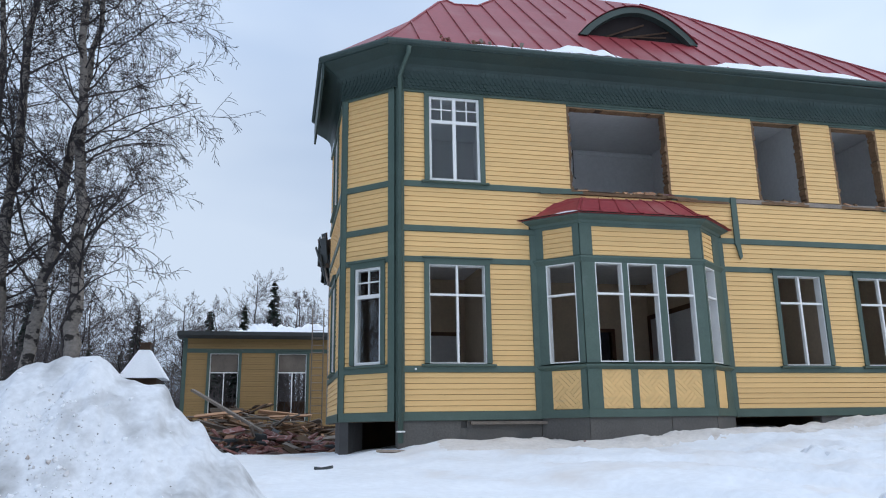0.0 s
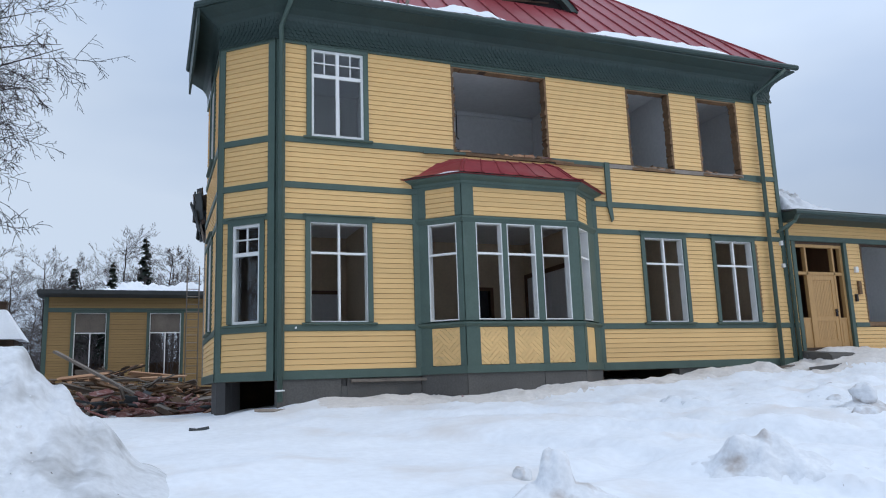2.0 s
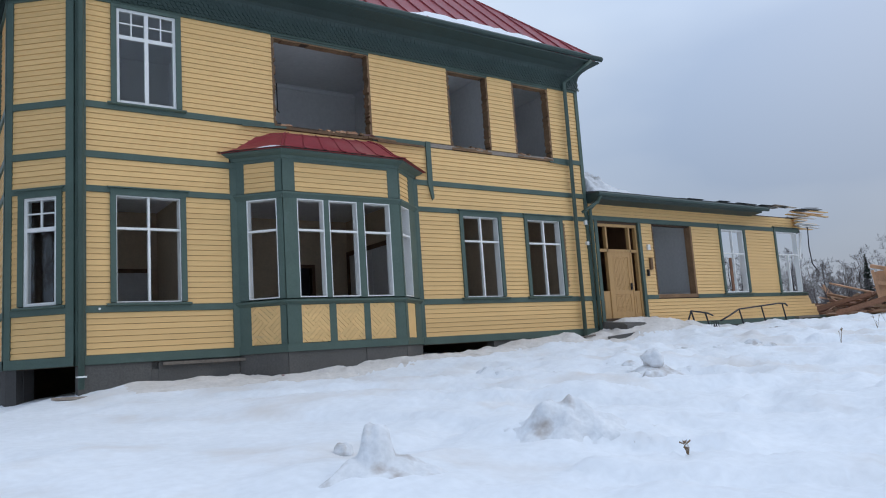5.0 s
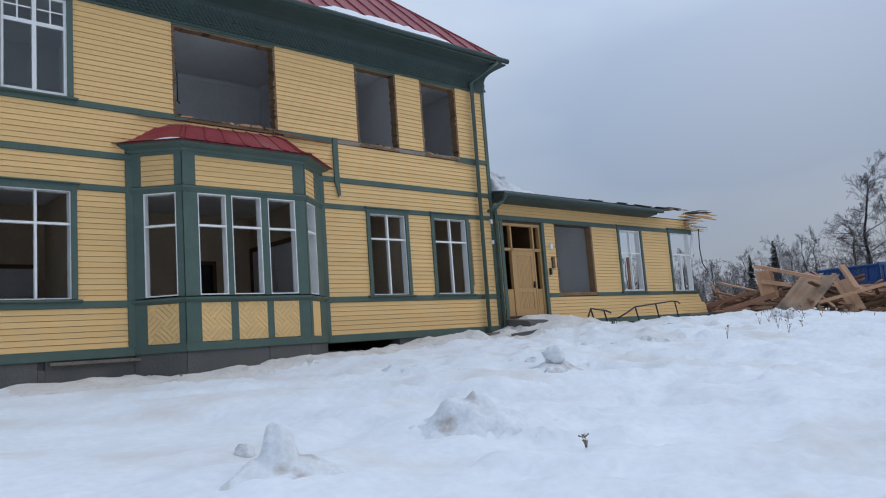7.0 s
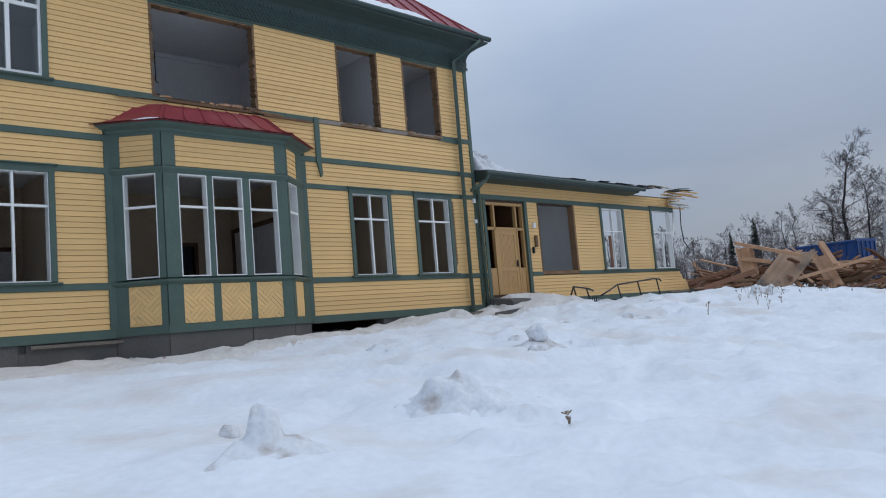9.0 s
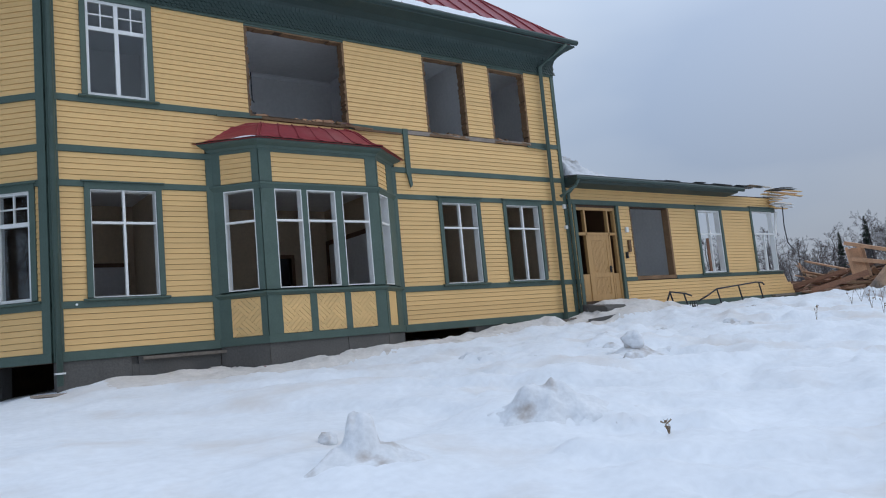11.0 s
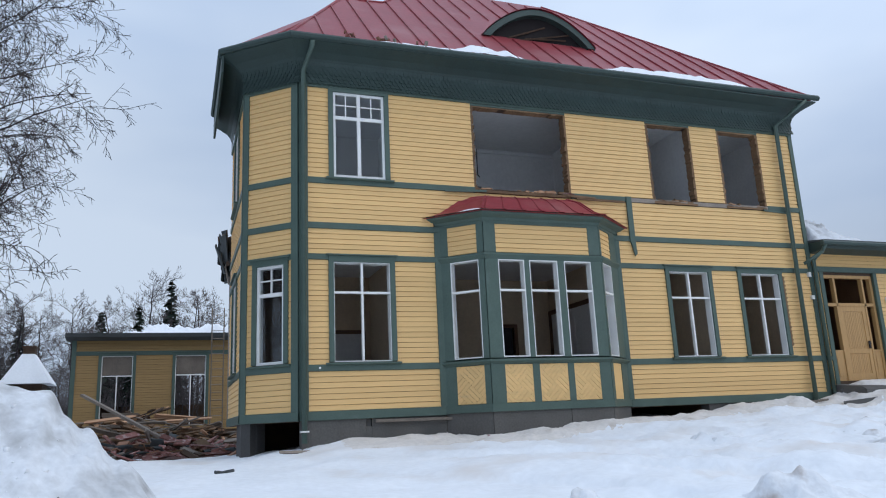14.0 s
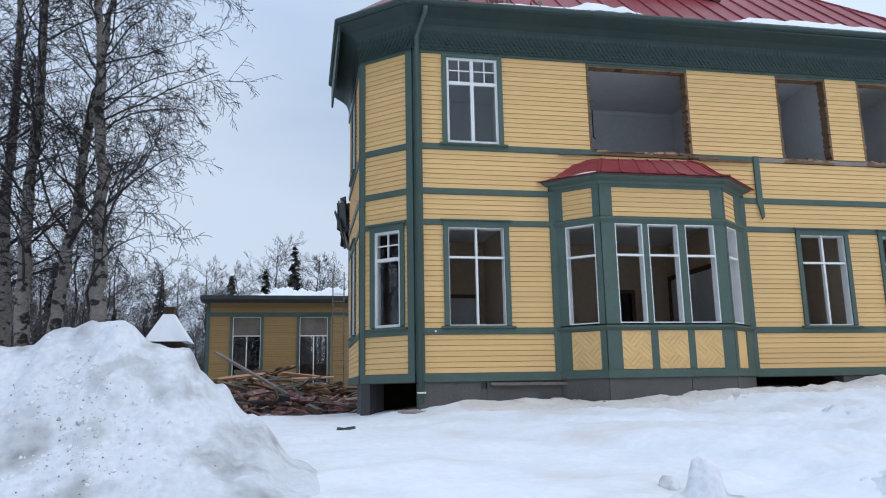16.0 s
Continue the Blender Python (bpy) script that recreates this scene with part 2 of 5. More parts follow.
def holed(form, u0, u1, z0, z1, v0, v1, holes):
    """A slab with rectangular openings through it, as one connected mesh."""
    us = sorted({u0, u1, *[min(max(h[k], u0), u1) for h in holes for k in (0, 1)]})
    zs = sorted({z0, z1, *[min(max(h[k], z0), z1) for h in holes for k in (2, 3)]})
    nu, nz = len(us), len(zs)

    def solid(i, j):
        if not (0 <= i < nu - 1 and 0 <= j < nz - 1):
            return False
        u, z = (us[i] + us[i + 1]) / 2, (zs[j] + zs[j + 1]) / 2
        return not any(h[0] < u < h[1] and h[2] < z < h[3] for h in holes)

    def at(i, j, k):
        return (k * nz + j) * nu + i

    faces = []
    for i in range(nu - 1):
        for j in range(nz - 1):
            if solid(i, j):
                faces += [(at(i, j, 0), at(i + 1, j, 0), at(i + 1, j + 1, 0), at(i, j + 1, 0)), (at(i, j, 1), at(i, j + 1, 1), at(i + 1, j + 1, 1), at(i + 1, j, 1))]
                for di, dj, p, q in ((-1, 0, (0, 0), (0, 1)), (1, 0, (1, 0), (1, 1)), (0, -1, (0, 0), (1, 0)), (0, 1, (0, 1), (1, 1))):
                    if not solid(i + di, j + dj):
                        faces.append((at(i + p[0], j + p[1], 0), at(i + q[0], j + q[1], 0), at(i + q[0], j + q[1], 1), at(i + p[0], j + p[1], 1)))
    points = [(u, v, z) for v in (v0, v1) for z in zs for u in us]
    used = sorted({k for face in faces for k in face})
    place = {k: n for n, k in enumerate(used)}
    return form.add([points[k] for k in used], [tuple(place[k] for k in face) for face in faces])


def sm(a, b, x):
    t = min(max((x - a) / (b - a), 0), 1)
    return t * t * (3 - 2 * t)


# ---- ground: one sheet of snow ----
WALL_SNOW = [(-9, 0.15), (-1.5, 0.20), (0.2, 0.30), (0.7, 0.36), (1.3, 0.45), (2.8, 0.42), (4.1, 0.42), (5.2, 0.49), (6.5, 0.57), (7.7, 0.53), (9.5, 0.55), (10.7, 0.72), (11.8, 0.79), (13.2, 0.80), (14.1, 1.14), (15.6, 1.22), (17.2, 0.98), (20.0, 0.90), (26.0, 0.86), (40.0, 0.86)]
LUMPS = [(1.32, -9.0, 0.5, 0.3), (3.78, -8.85, 0.5, 0.4), (6.3, -7.3, 0.45, 1.9), (9.6, -4.9, 0.4, 0.2)]


def wall_snow(x):
    for (a, za), (b, zb) in zip(WALL_SNOW, WALL_SNOW[1:]):
        if a <= x <= b:
            return za + (zb - za) * sm(a, b, x)
    return WALL_SNOW[0][1] if x < 0 else WALL_SNOW[-1][1]


def ground_height(x, y):
    d = math.hypot(x - EYE[0], y - EYE[1])
    far = sm(60, 160, d)
    rise = -0.86 + 0.081 * (min(y, 0) + 15)
    rise += 0.031 * min(max(x, -3), 22) * sm(2, 14, d)
    yard = sm(0.5, 4.0, y) * (1 - sm(-1.5, 3, x))
    z = rise * (1 - yard) + 0.12 * yard
    near = sm(-2.6, -0.2, y) * (1 - sm(0.6, 3, y)) * (1 - sm(26, 30, x)) * sm(-4, -1.5, x)
    z = z * (1 - near) + wall_snow(x) * near
    if d < 70:
        p = Vector((x, y, 0))
        z += 0.10 * noise.noise(p * 0.35) + 0.06 * noise.noise(Vector((x * 0.9 + y * 0.5, y * 1.6 - x * 0.7, 3)))
        ripple = noise.noise(Vector((x * 0.55 + y * 0.9, (y - x * 0.5) * 3.2, 9)))
        z += 0.045 * ripple * sm(1, 5, x) * (1 - near)
        # wind-cut steps, lying across the slope, and rough crust towards the wing
        across, along = 0.77 * x + 0.64 * y, 0.64 * x - 0.77 * y
        z += 0.085 * sm(0.0, 0.045, noise.noise(Vector((along * 0.28, across * 1.15, 21)))) * sm(0.5, 3, x) * (1 - near) - 0.04 * sm(0.5, 3, x)
        z += 0.05 * sm(0.0, 0.05, noise.noise(Vector((along * 0.5, across * 2.3, 33)))) * sm(1.5, 5, x)
        crust = sm(6, 11, x) * sm(-7.5, -4.5, y) * (1 - sm(-0.8, 0.2, y))
        z += crust * (0.16 * max(0, noise.noise(p * 1.7) - 0.12) + 0.05 * noise.noise(p * 3.7))
        z += 0.026 * noise.noise(p * 5.0) * (0.3 + 0.7 * sm(2, 9, x)) + 0.10 * max(0, noise.noise(Vector((x * 1.1, y * 1.3, 5))) - 0.18) * sm(3, 9, x)
        for lx, ly, h, k in LUMPS:
            q = math.hypot(x - lx, y - ly)
            if q < 2.2:
                z += 0.16 * h * math.exp(-(q / 0.75) ** 2) * (1 + 0.6 * noise.noise(p * 3 + Vector((k, 0, 0))))
    return z * (1 - far) + 0.55 * far


def steps(a, b, near_a, near_b, fine):
    """Coordinates from a to b, fine between near_a and near_b and ever wider outside."""
    mid = [near_a + (near_b - near_a) * i / round((near_b - near_a) / fine) for i in range(round((near_b - near_a) / fine) + 1)]
    lo, hi, s = [], [], fine
    while (lo[-1] if lo else near_a) > a:
        s *= 1.22
        lo.append((lo[-1] if lo else near_a) - s)
    s = fine
    while (hi[-1] if hi else near_b) < b:
        s *= 1.22
        hi.append((hi[-1] if hi else near_b) + s)
    return lo[::-1] + mid + hi


xs, ys = steps(-1500, 1500, -6, 24, 0.115), steps(-1500, 1500, -13, 0.4, 0.11)
gf = Form()
gf.v = [(x, y, ground_height(x, y)) for y in ys for x in xs]
gf.f = [(j * len(xs) + i, j * len(xs) + i + 1, (j + 1) * len(xs) + i + 1, (j + 1) * len(xs) + i) for j in range(len(ys) - 1) for i in range(len(xs) - 1)]
ground = part("ground", gf, SNOW, None, "trodden and wind-rippled grey-white snow with dirty patches", smooth=True, kind="structure")
tagged(ground, category="snow")


# ---- the house ----
house = thing("house", (6.5, 0, 0.4), "half-demolished yellow clapboard house with green trim and red roof", "house")
FRONT = Matrix.Identity(4)
C_LEFT, C_RIGHT = (-0.72, 0.90), (0.30, 0.0)
CHAMFER = face_frame(C_LEFT, C_RIGHT)
C_LEN = math.hypot(C_RIGHT[0] - C_LEFT[0], C_RIGHT[1] - C_LEFT[1])
LEFT_END = (-0.72, 4.6)
LEFTWALL = face_frame(LEFT_END, C_LEFT)
X_END, Z_BASE, Z_TOP = 13.64, 0.86, 7.90
BAY = [(3.33, 0.0), (4.08, -0.70), (6.88, -0.70), (7.75, 0.0)]
HOLES = {"u1": (1.03, 2.165, 5.89, 7.83), "g1": (1.0, 2.2, 2.0, 4.05), "r1": (9.17, 10.31, 1.985, 4.04), "r2": (11.31, 12.50, 1.985, 4.04),
         "big": (4.265, 6.667, 5.85, 7.83), "n1": (9.0, 10.27, 5.85, 7.835), "n2": (11.18, 12.45, 5.85, 7.835), "bay": (3.45, 7.62, 1.0, 4.5)}
BANDS = [(1.82, 1.95), (4.09, 4.21), (4.75, 4.88), (5.73, 5.86)]
PITCH = 0.1055

core = Form()
holed(core, 0.32, X_END - 0.02, Z_BASE, 8.6, 0.02, 0.20, list(HOLES.values()))
part("wall", core, DARKWOOD, house, "dark timber wall core behind the boards")
cc = Form(CHAMFER)
C_WIN = (0.36, 1.02, 2.0, 4.02)
holed(cc, 0.0, C_LEN - 0.02, Z_BASE, 8.6, 0.02, 0.18, [C_WIN])
part("wall", cc, DARKWOOD, house)
lc = Form(LEFTWALL)
L_LEN = 3.7
holed(lc, 0.0, L_LEN, Z_BASE, 8.6, 0.02, 0.18, [(1.2, 2.3, 2.0, 4.05), (1.2, 2.3, 5.9, 7.8)])
part("wall", lc, DARKWOOD, house)
rc = Form()
rc.box(X_END - 0.22, X_END - 0.02, 0.2, 9.0, Z_BASE, 8.6)
rc.box(0.4, X_END - 0.22, 8.8, 9.0, Z_BASE, 8.6)
part("wall", rc, DARKWOOD, house)

bf = Form()
bf.prism([(0, 0.002), (-0.026, 0.006), (-0.024, 0.014), (-0.011, PITCH - 0.002), (0, PITCH - 0.002)], 0, 1, "yz")
BOARD = bf.mesh("siding_board", YELLOW)


def siding(parent, fr, u0, u1, z0, z1, holes, joined=None):
    """Rows of clapboards between two heights, cut round the openings."""
    n = max(1, round((z1 - z0) / PITCH))
    step = (z1 - z0) / n
    for i in range(n):
        a, b = z0 + i * step, z0 + (i + 1) * step
        cuts, segs = sorted((h[0], h[1]) for h in holes if h[2] < b - 0.02 and h[3] > a + 0.02), []
        at = u0
        for c, d in cuts:
            if c - at > 0.02:
                segs.append((at, c))
            at = max(at, d)
        if u1 - at > 0.02:
            segs.append((at, u1))
        for c, d in segs:
            m = fr @ Matrix.Translation((c, random.uniform(-0.002, 0.002), a)) @ Matrix.Diagonal((d - c, 1, step / PITCH, 1))
            if joined is not None:
                joined.add([v.co for v in BOARD.vertices], [tuple(p.vertices) for p in BOARD.polygons], joined.m.inverted() @ m)
            else:
                ob = new("siding_board", BOARD)
                ob.parent = parent
                ob.matrix_parent_inverse = Matrix.Translation(parent.location).inverted()
                ob.matrix_basis = m


CASE = 0.105
cased = [(a - CASE, b + CASE, c - 0.04, d + 0.1) for k, (a, b, c, d) in HOLES.items() if k in ("u1", "g1", "r1", "r2")]
bare = [(HOLES[k][0] - 0.03, HOLES[k][1] + 0.03, HOLES[k][2] - 0.1, HOLES[k][3] + 0.3) for k in ("big", "n1", "n2")]
bay_gap = [(BAY[0][0] - 0.12, BAY[3][0] + 0.10, 0, 4.9)]
zones = [(1.045, 1.82), (1.95, 4.09), (4.21, 4.75), (4.88, 5.73), (5.86, 7.90)]
for z0, z1 in zones:
    siding(house, FRONT, 0.48, X_END - 0.12, z0, z1, cased + bare + bay_gap)
    siding(house, CHAMFER, 0.12, C_LEN - 0.16, z0, z1, [(C_WIN[0] - CASE, C_WIN[1] + CASE, C_WIN[2] - 0.04, C_WIN[3] + 0.1)])
left_side = Form(LEFTWALL)
for z0, z1 in zones:
    siding(house, LEFTWALL, 0.0, L_LEN - 0.1, z0, z1, [(1.1, 2.4, 1.95, 4.15), (1.1, 2.4, 5.85, 7.9)], left_side)
part("side_siding", left_side, YELLOW, house, kind="stuff")


def trim(fr, u0, u1, z0, z1, parent=None, v=-0.045, name="trim_board", material=None):
    f = Form(fr)
    b = min(0.008, (z1 - z0) / 4)
    f.prism([(0.015, z0), (v + b, z0), (v, z0 + b), (v, z1 - b), (v + b, z1), (0.015, z1)], u0, u1, "yz")
    return part(name, f, material or GREEN, parent or house)


for z0, z1 in BANDS:
    gaps = [(0.3, X_END)]
    if z0 < 4.5:
        gaps = [(0.3, BAY[0][0] - 0.06), (BAY[3][0] + 0.06, X_END)]
    elif z0 > 5.5:
        gaps = [(0.3, 4.24), (6.69, 8.2), (12.5, X_END)]
    for a, b in gaps:
        trim(FRONT, a, b, z0, z1)
    trim(CHAMFER, 0.0, C_LEN, z0, z1)
    trim(LEFTWALL, 0.0, L_LEN, z0, z1)
for a, b in ((0.3, BAY[0][0] - 0.03), (BAY[3][0] + 0.03, X_END)):
    trim(FRONT, a, b, 0.87, 1.045, v=-0.055)
trim(CHAMFER, 0.0, C_LEN, 0.87, 1.045, v=-0.055)
trim(LEFTWALL, 0.0, L_LEN, 0.87, 1.045, v=-0.055)
for fr, a, b in ((FRONT, 0.30, 0.48), (FRONT, X_END - 0.12, X_END), (CHAMFER, 0.0, 0.12), (CHAMFER, C_LEN - 0.16, C_LEN), (LEFTWALL, L_LEN - 0.1, L_LEN), (FRONT, BAY[0][0] - 0.12, BAY[0][0] + 0.12), (FRONT, BAY[3][0] - 0.1, BAY[3][0] + 0.1)):
    top = Z_TOP if fr is not FRONT or a < 1 or a > 12 else 4.75
    f = Form(fr)
    f.box(a, b, -0.05, 0.015, 0.88, top)
    part("corner_board", f, GREEN, house)
trim(FRONT, 0.3, X_END, 7.90, 7.98, v=-0.06)
trim(CHAMFER, 0.0, C_LEN, 7.90, 7.98, v=-0.06)
trim(LEFTWALL, 0.0, L_LEN, 7.90, 7.98, v=-0.06)


def window(parent, fr, u0, u1, z0, z1, cols=2, top_split=True, transom=0.66, grid=False, panes=True, jamb=0.055, case=CASE, sill=True, inset=0.02, sides=2, hood=True):
    """White frame with mullion and transom, green casing and sill; grid: small panes above the transom."""
    f = Form(fr)
    holed(f, u0, u1, z0, z1, inset - 0.035, inset + (0.10 if panes else 0.15), [(u0 + jamb, u1 - jamb, z0 + jamb, z1 - jamb)])
    w = part("window", f, WHITE, parent, "white-framed window" if panes else "white window frame without its panes")
    zt = z0 + (z1 - z0) * transom
    t = 0.038 if panes else 0.022
    f = Form(fr)
    f.box(u0 + jamb, u1 - jamb, inset - 0.03, inset + 0.05, zt - t, zt + t)
    part("transom", f, WHITE, w)
    for i in range(1, cols):
        u = u0 + (u1 - u0) * i / cols
        f = Form(fr)
        f.box(u - t, u + t, inset - 0.032, inset + 0.05, z0 + jamb, zt - t)
        if top_split:
            f.box(u - t, u + t, inset - 0.032, inset + 0.05, zt + t, z1 - jamb)
        part("mullion", f, WHITE, w)
    if grid:
        f = Form(fr)
        for i in range(cols):
            a, b = u0 + (u1 - u0) * i / cols + 0.05, u0 + (u1 - u0) * (i + 1) / cols - 0.05
            f.box((a + b) / 2 - 0.012, (a + b) / 2 + 0.012, inset - 0.02, inset + 0.03, zt + t, z1 - jamb)
            f.box(a, b, inset - 0.018, inset + 0.028, (zt + z1) / 2 - 0.012, (zt + z1) / 2 + 0.012)
        part("glazing_bar", f, WHITE, w)
    if panes:
        for i in range(cols):
            for c, d in ((z0 + jamb, zt - t), (zt + t, z1 - jamb)):
                f = Form(fr)
                f.box(u0 + (u1 - u0) * i / cols + 0.03, u0 + (u1 - u0) * (i + 1) / cols - 0.03, inset + 0.012, inset + 0.018, c, d)
                part("pane", f, GLASS, w).visible_shadow = False
    if case:
        for a, b, c, d in ((u0 - case, u0, z0, z1 + 0.04), (u1, u1 + case, z0, z1 + 0.04))[:sides]:
            f = Form(fr)
            f.box(a, b, -0.055, 0.12, c, d)
            part("casing", f, GREEN, w)
        f = Form(fr)
        f.box(u0 - case, u1 + case, -0.06, 0.12, z1, z1 + (0.13 if hood else 0.068))
        if hood:
            f.prism([(0.0, z1 + 0.13), (-0.11, z1 + 0.13), (-0.11, z1 + 0.155), (0.0, z1 + 0.18)], u0 - case - 0.05, u1 + case + 0.05, "yz")
        part("head", f, GREEN, w)
    if sill:
        f = Form(fr)
        f.prism([(0.0, z0 - 0.07), (-0.075, z0 - 0.07), (-0.115, z0 - 0.05), (-0.115, z0 - 0.025), (0.05, z0)], u0 - case - 0.07, u1 + case + 0.07, "yz")
        part("sill", f, GREEN, w)
    return w


window(house, FRONT, *HOLES["u1"], transom=0.70, grid=True, panes=True, hood=False)
window(house, FRONT, *HOLES["g1"], transom=0.69, panes=False, jamb=0.02)
window(house, FRONT, *HOLES["r1"], transom=0.69, panes=False, jamb=0.022)
window(house, FRONT, *HOLES["r2"], transom=0.69, panes=False, jamb=0.022)
window(house, CHAMFER, *C_WIN, cols=1, transom=0.70, grid=True, panes=True)
window(house, LEFTWALL, 1.2, 2.3, 2.0, 4.05, cols=3, panes=False)
window(house, LEFTWALL, 1.2, 2.3, 5.9, 7.8, cols=2, panes=False, hood=False)


# stripped openings: ragged brown edges of cut boards and insulation
def ragged(fr, u0, u1, z0, z1):
    for side in (0, 1):
        edge, z = [], z0 - 0.08
        while z < z1:
            w = random.uniform(0.005, 0.05)
            h = random.uniform(0.04, 0.12)
            edge += [(w, z), (w + random.uniform(-0.01, 0.01), min(z + h, z1))]
            z += h
        outline = [(u0 - 0.03, z0 - 0.08)] + [(u0 + w, zz) for w, zz in edge] + [(u0 - 0.03, z1)] if side == 0 else [(u1 + 0.03, z0 - 0.08)] + [(u1 - w, zz) for w, zz in edge] + [(u1 + 0.03, z1)]
        f = Form(fr)
        f.prism(outline, -0.025, 0.19)
        part("stripped_edge", f, RAWWOOD, house, "bare brown cut wood edge")
    for lower in (0, 1):
        edge, u = [], u0
        while u < u1:
            w = random.uniform(0.06, 0.3)
            h = random.uniform(0.0, 0.05)
            edge += [(u, h), (min(u + w * 0.9, u1), h + random.uniform(-0.015, 0.015))]
            u += w
        outline = [(u0, z0 - 0.11)] + [(a, z0 - 0.02 - h) for a, h in edge] + [(u1, z0 - 0.11)] if lower else [(u0, z1 + 0.02)] + [(a, z1 - 0.4 * h) for a, h in edge] + [(u1, z1 + 0.02)]
        f = Form(fr)
        f.prism(outline, -0.05 if lower else -0.01, 0.19)
        part("stripped_edge", f, RAWWOOD, house, "bare brown cut wood edge")
    trim(fr, u0 - 0.03, u1 + 0.03, z1 + 0.02, 7.905, v=-0.03)


for k in ("big", "n1", "n2"):
    ragged(FRONT, *HOLES[k])

rnd = random.Random(17)
for k, count in (("big", 16), ("n1", 5), ("n2", 5)):
    u0, u1, z0, _ = HOLES[k]
    for i in range(count):
        w, h = rnd.uniform(0.05, 0.2), rnd.uniform(0.015, 0.05)
        f = Form(pose(rnd.uniform(u0 + 0.1, u1 - 0.1), rnd.uniform(-0.03, 0.1), z0 - 0.025, rnd.uniform(-12, 12), rnd.uniform(-8, 8), rnd.uniform(-25, 25)))
        f.prism([(-w, 0), (w * 0.8, 0), (w, h * 0.5), (w * 0.3, h * 1.5), (-w * 0.5, h), (-w * 0.9, h * 1.3)], -0.03, 0.04)
        part("splinter", f, rnd.choice((RAWWOOD, PINE, BRICK)), house, "broken wood and brick chip")

# plinth with its openings
def plinth_blocks(fr, u0, u1, parent, cuts, z1=0.87):
    us = [u0] + [c for c in cuts if u0 < c < u1] + [u1]
    for a, b in zip(us, us[1:]):
        f = Form(fr)
        f.box(a + 0.006, b - 0.006, random.uniform(-0.012, 0.004), 0.3, -0.3, z1 - 0.002)
        part("plinth_block", f, CONCRETE, parent, "grey concrete plinth block")


plinth_blocks(FRONT, 0.34, 1.62, house, [])
plinth_blocks(FRONT, 1.74, BAY[0][0], house, [])
f = Form()
f.box(1.62, 1.74, 0.06, 0.3, -0.3, 0.87)
f.box(1.62, 1.74, -0.005, 0.06, -0.3, 0.72)
part("plinth_block", f, CONCRETE, house, "grey concrete plinth block")
plinth_blocks(FRONT, 9.9, X_END, house, [11.9])
f = Form()
f.box(1.8, BAY[0][0] + 0.1, -0.09, -0.04, 0.80, 0.86, Matrix.Rotation(radians(0.4), 4, "Y"))
part("loose_strip", f, GREYWOOD, house, "loose grey board end")
f = Form(CHAMFER)
f.box(0.0, 0.22, 0.0, 0.5, -0.3, 0.87)
part("plinth_pillar", f, DARKSTONE, house, "dark concrete pillar")
f = Form(LEFTWALL)
f.box(2.6, L_LEN, 0.0, 0.3, -0.3, 0.87)
part("plinth_pillar", f, DARKSTONE, house, "dark concrete pillar")

# rooms behind the openings
def slab(name, x0, x1, y0, y1, z0, z1, material, label="", holes=None):
    f = Form()
    if holes:
        holed(f, x0, x1, z0, z1, y0, y1, holes)
    else:
        f.box(x0, x1, y0, y1, z0, z1)
    return part(name, f, material, house, label)


XI = X_END - 0.24
for z, material, name in ((0.9, FLOORWOOD, "floor"), (4.62, CEILING, "ceiling"), (5.0, FLOORWOOD, "floor"), (8.15, CEILING, "ceiling")):
    slab(name, 0.5, XI, 0.22, 8.8, z, z + 0.1, material)
    slab(name, -0.5, 0.5, 1.05, 5.6, z, z + 0.1, material)
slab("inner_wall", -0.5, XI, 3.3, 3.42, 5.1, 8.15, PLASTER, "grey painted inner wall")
for x in (2.9, 8.1, 10.62):
    slab("inner_wall", x, x + 0.12, 0.22, 3.3, 5.1, 8.15, PLASTER, "grey painted inner wall")
slab("inner_wall", XI - 0.08, XI, 0.22, 3.3, 5.1, 8.15, PLASTER, "grey painted inner wall")
slab("picture_rail", 3.02, 8.1, 3.26, 3.3, 8.02, 8.09, CEILING)
slab("inner_wall", -0.5, XI, 4.4, 4.52, 1.0, 4.62, BROWNWALL, "dull ochre inner wall with doorways", [(6.12, 7.03, 1.0, 3.25)])
for x in (2.85, 8.2, 10.8, XI - 0.1):
    slab("inner_wall", x, x + 0.1, 0.22, 4.4, 1.0, 4.62, BROWNWALL, "dull ochre inner wall")
slab("inner_wall", -0.5, XI, 6.4, 6.5, 1.0, 4.62, PLASTER, "grey painted inner wall")
for x0, x1, z1 in ((6.12, 7.03, 3.25), (1.9, 2.6, 3.1)):
    f = Form()
    f.box(x0 - 0.1, x0, 4.36, 4.52, 1.0, z1 + 0.1)
    f.box(x1, x1 + 0.1, 4.36, 4.52, 1.0, z1 + 0.1)
    f.box(x0, x1, 4.36, 4.52, z1, z1 + 0.1)
    part("inner_door_frame", f, DOORBROWN, house, "brown inner door frame")
# The iron-dark leaf paints the shade of an open doorway.
for x0, x1, z1, material, label in ((6.12, 6.96, 3.25, IRON, "near-black sheet painting the shade in the doorway"), (1.9, 2.6, 3.1, PLASTER, "pale grey inner door")):
    f = Form()
    f.box(x0, x1, 4.37, 4.398, 1.0, z1)
    part("inner_door", f, material, house, label)
f = Form()
f.box(8.13, 8.2, 1.5, 1.62, 1.0, 3.72)
f.box(8.13, 8.2, 4.22, 4.34, 1.0, 3.72)
f.box(8.13, 8.2, 1.62, 4.22, 3.60, 3.72)
part("inner_door_frame", f, DOORBROWN, house, "wide brown inner door frame")
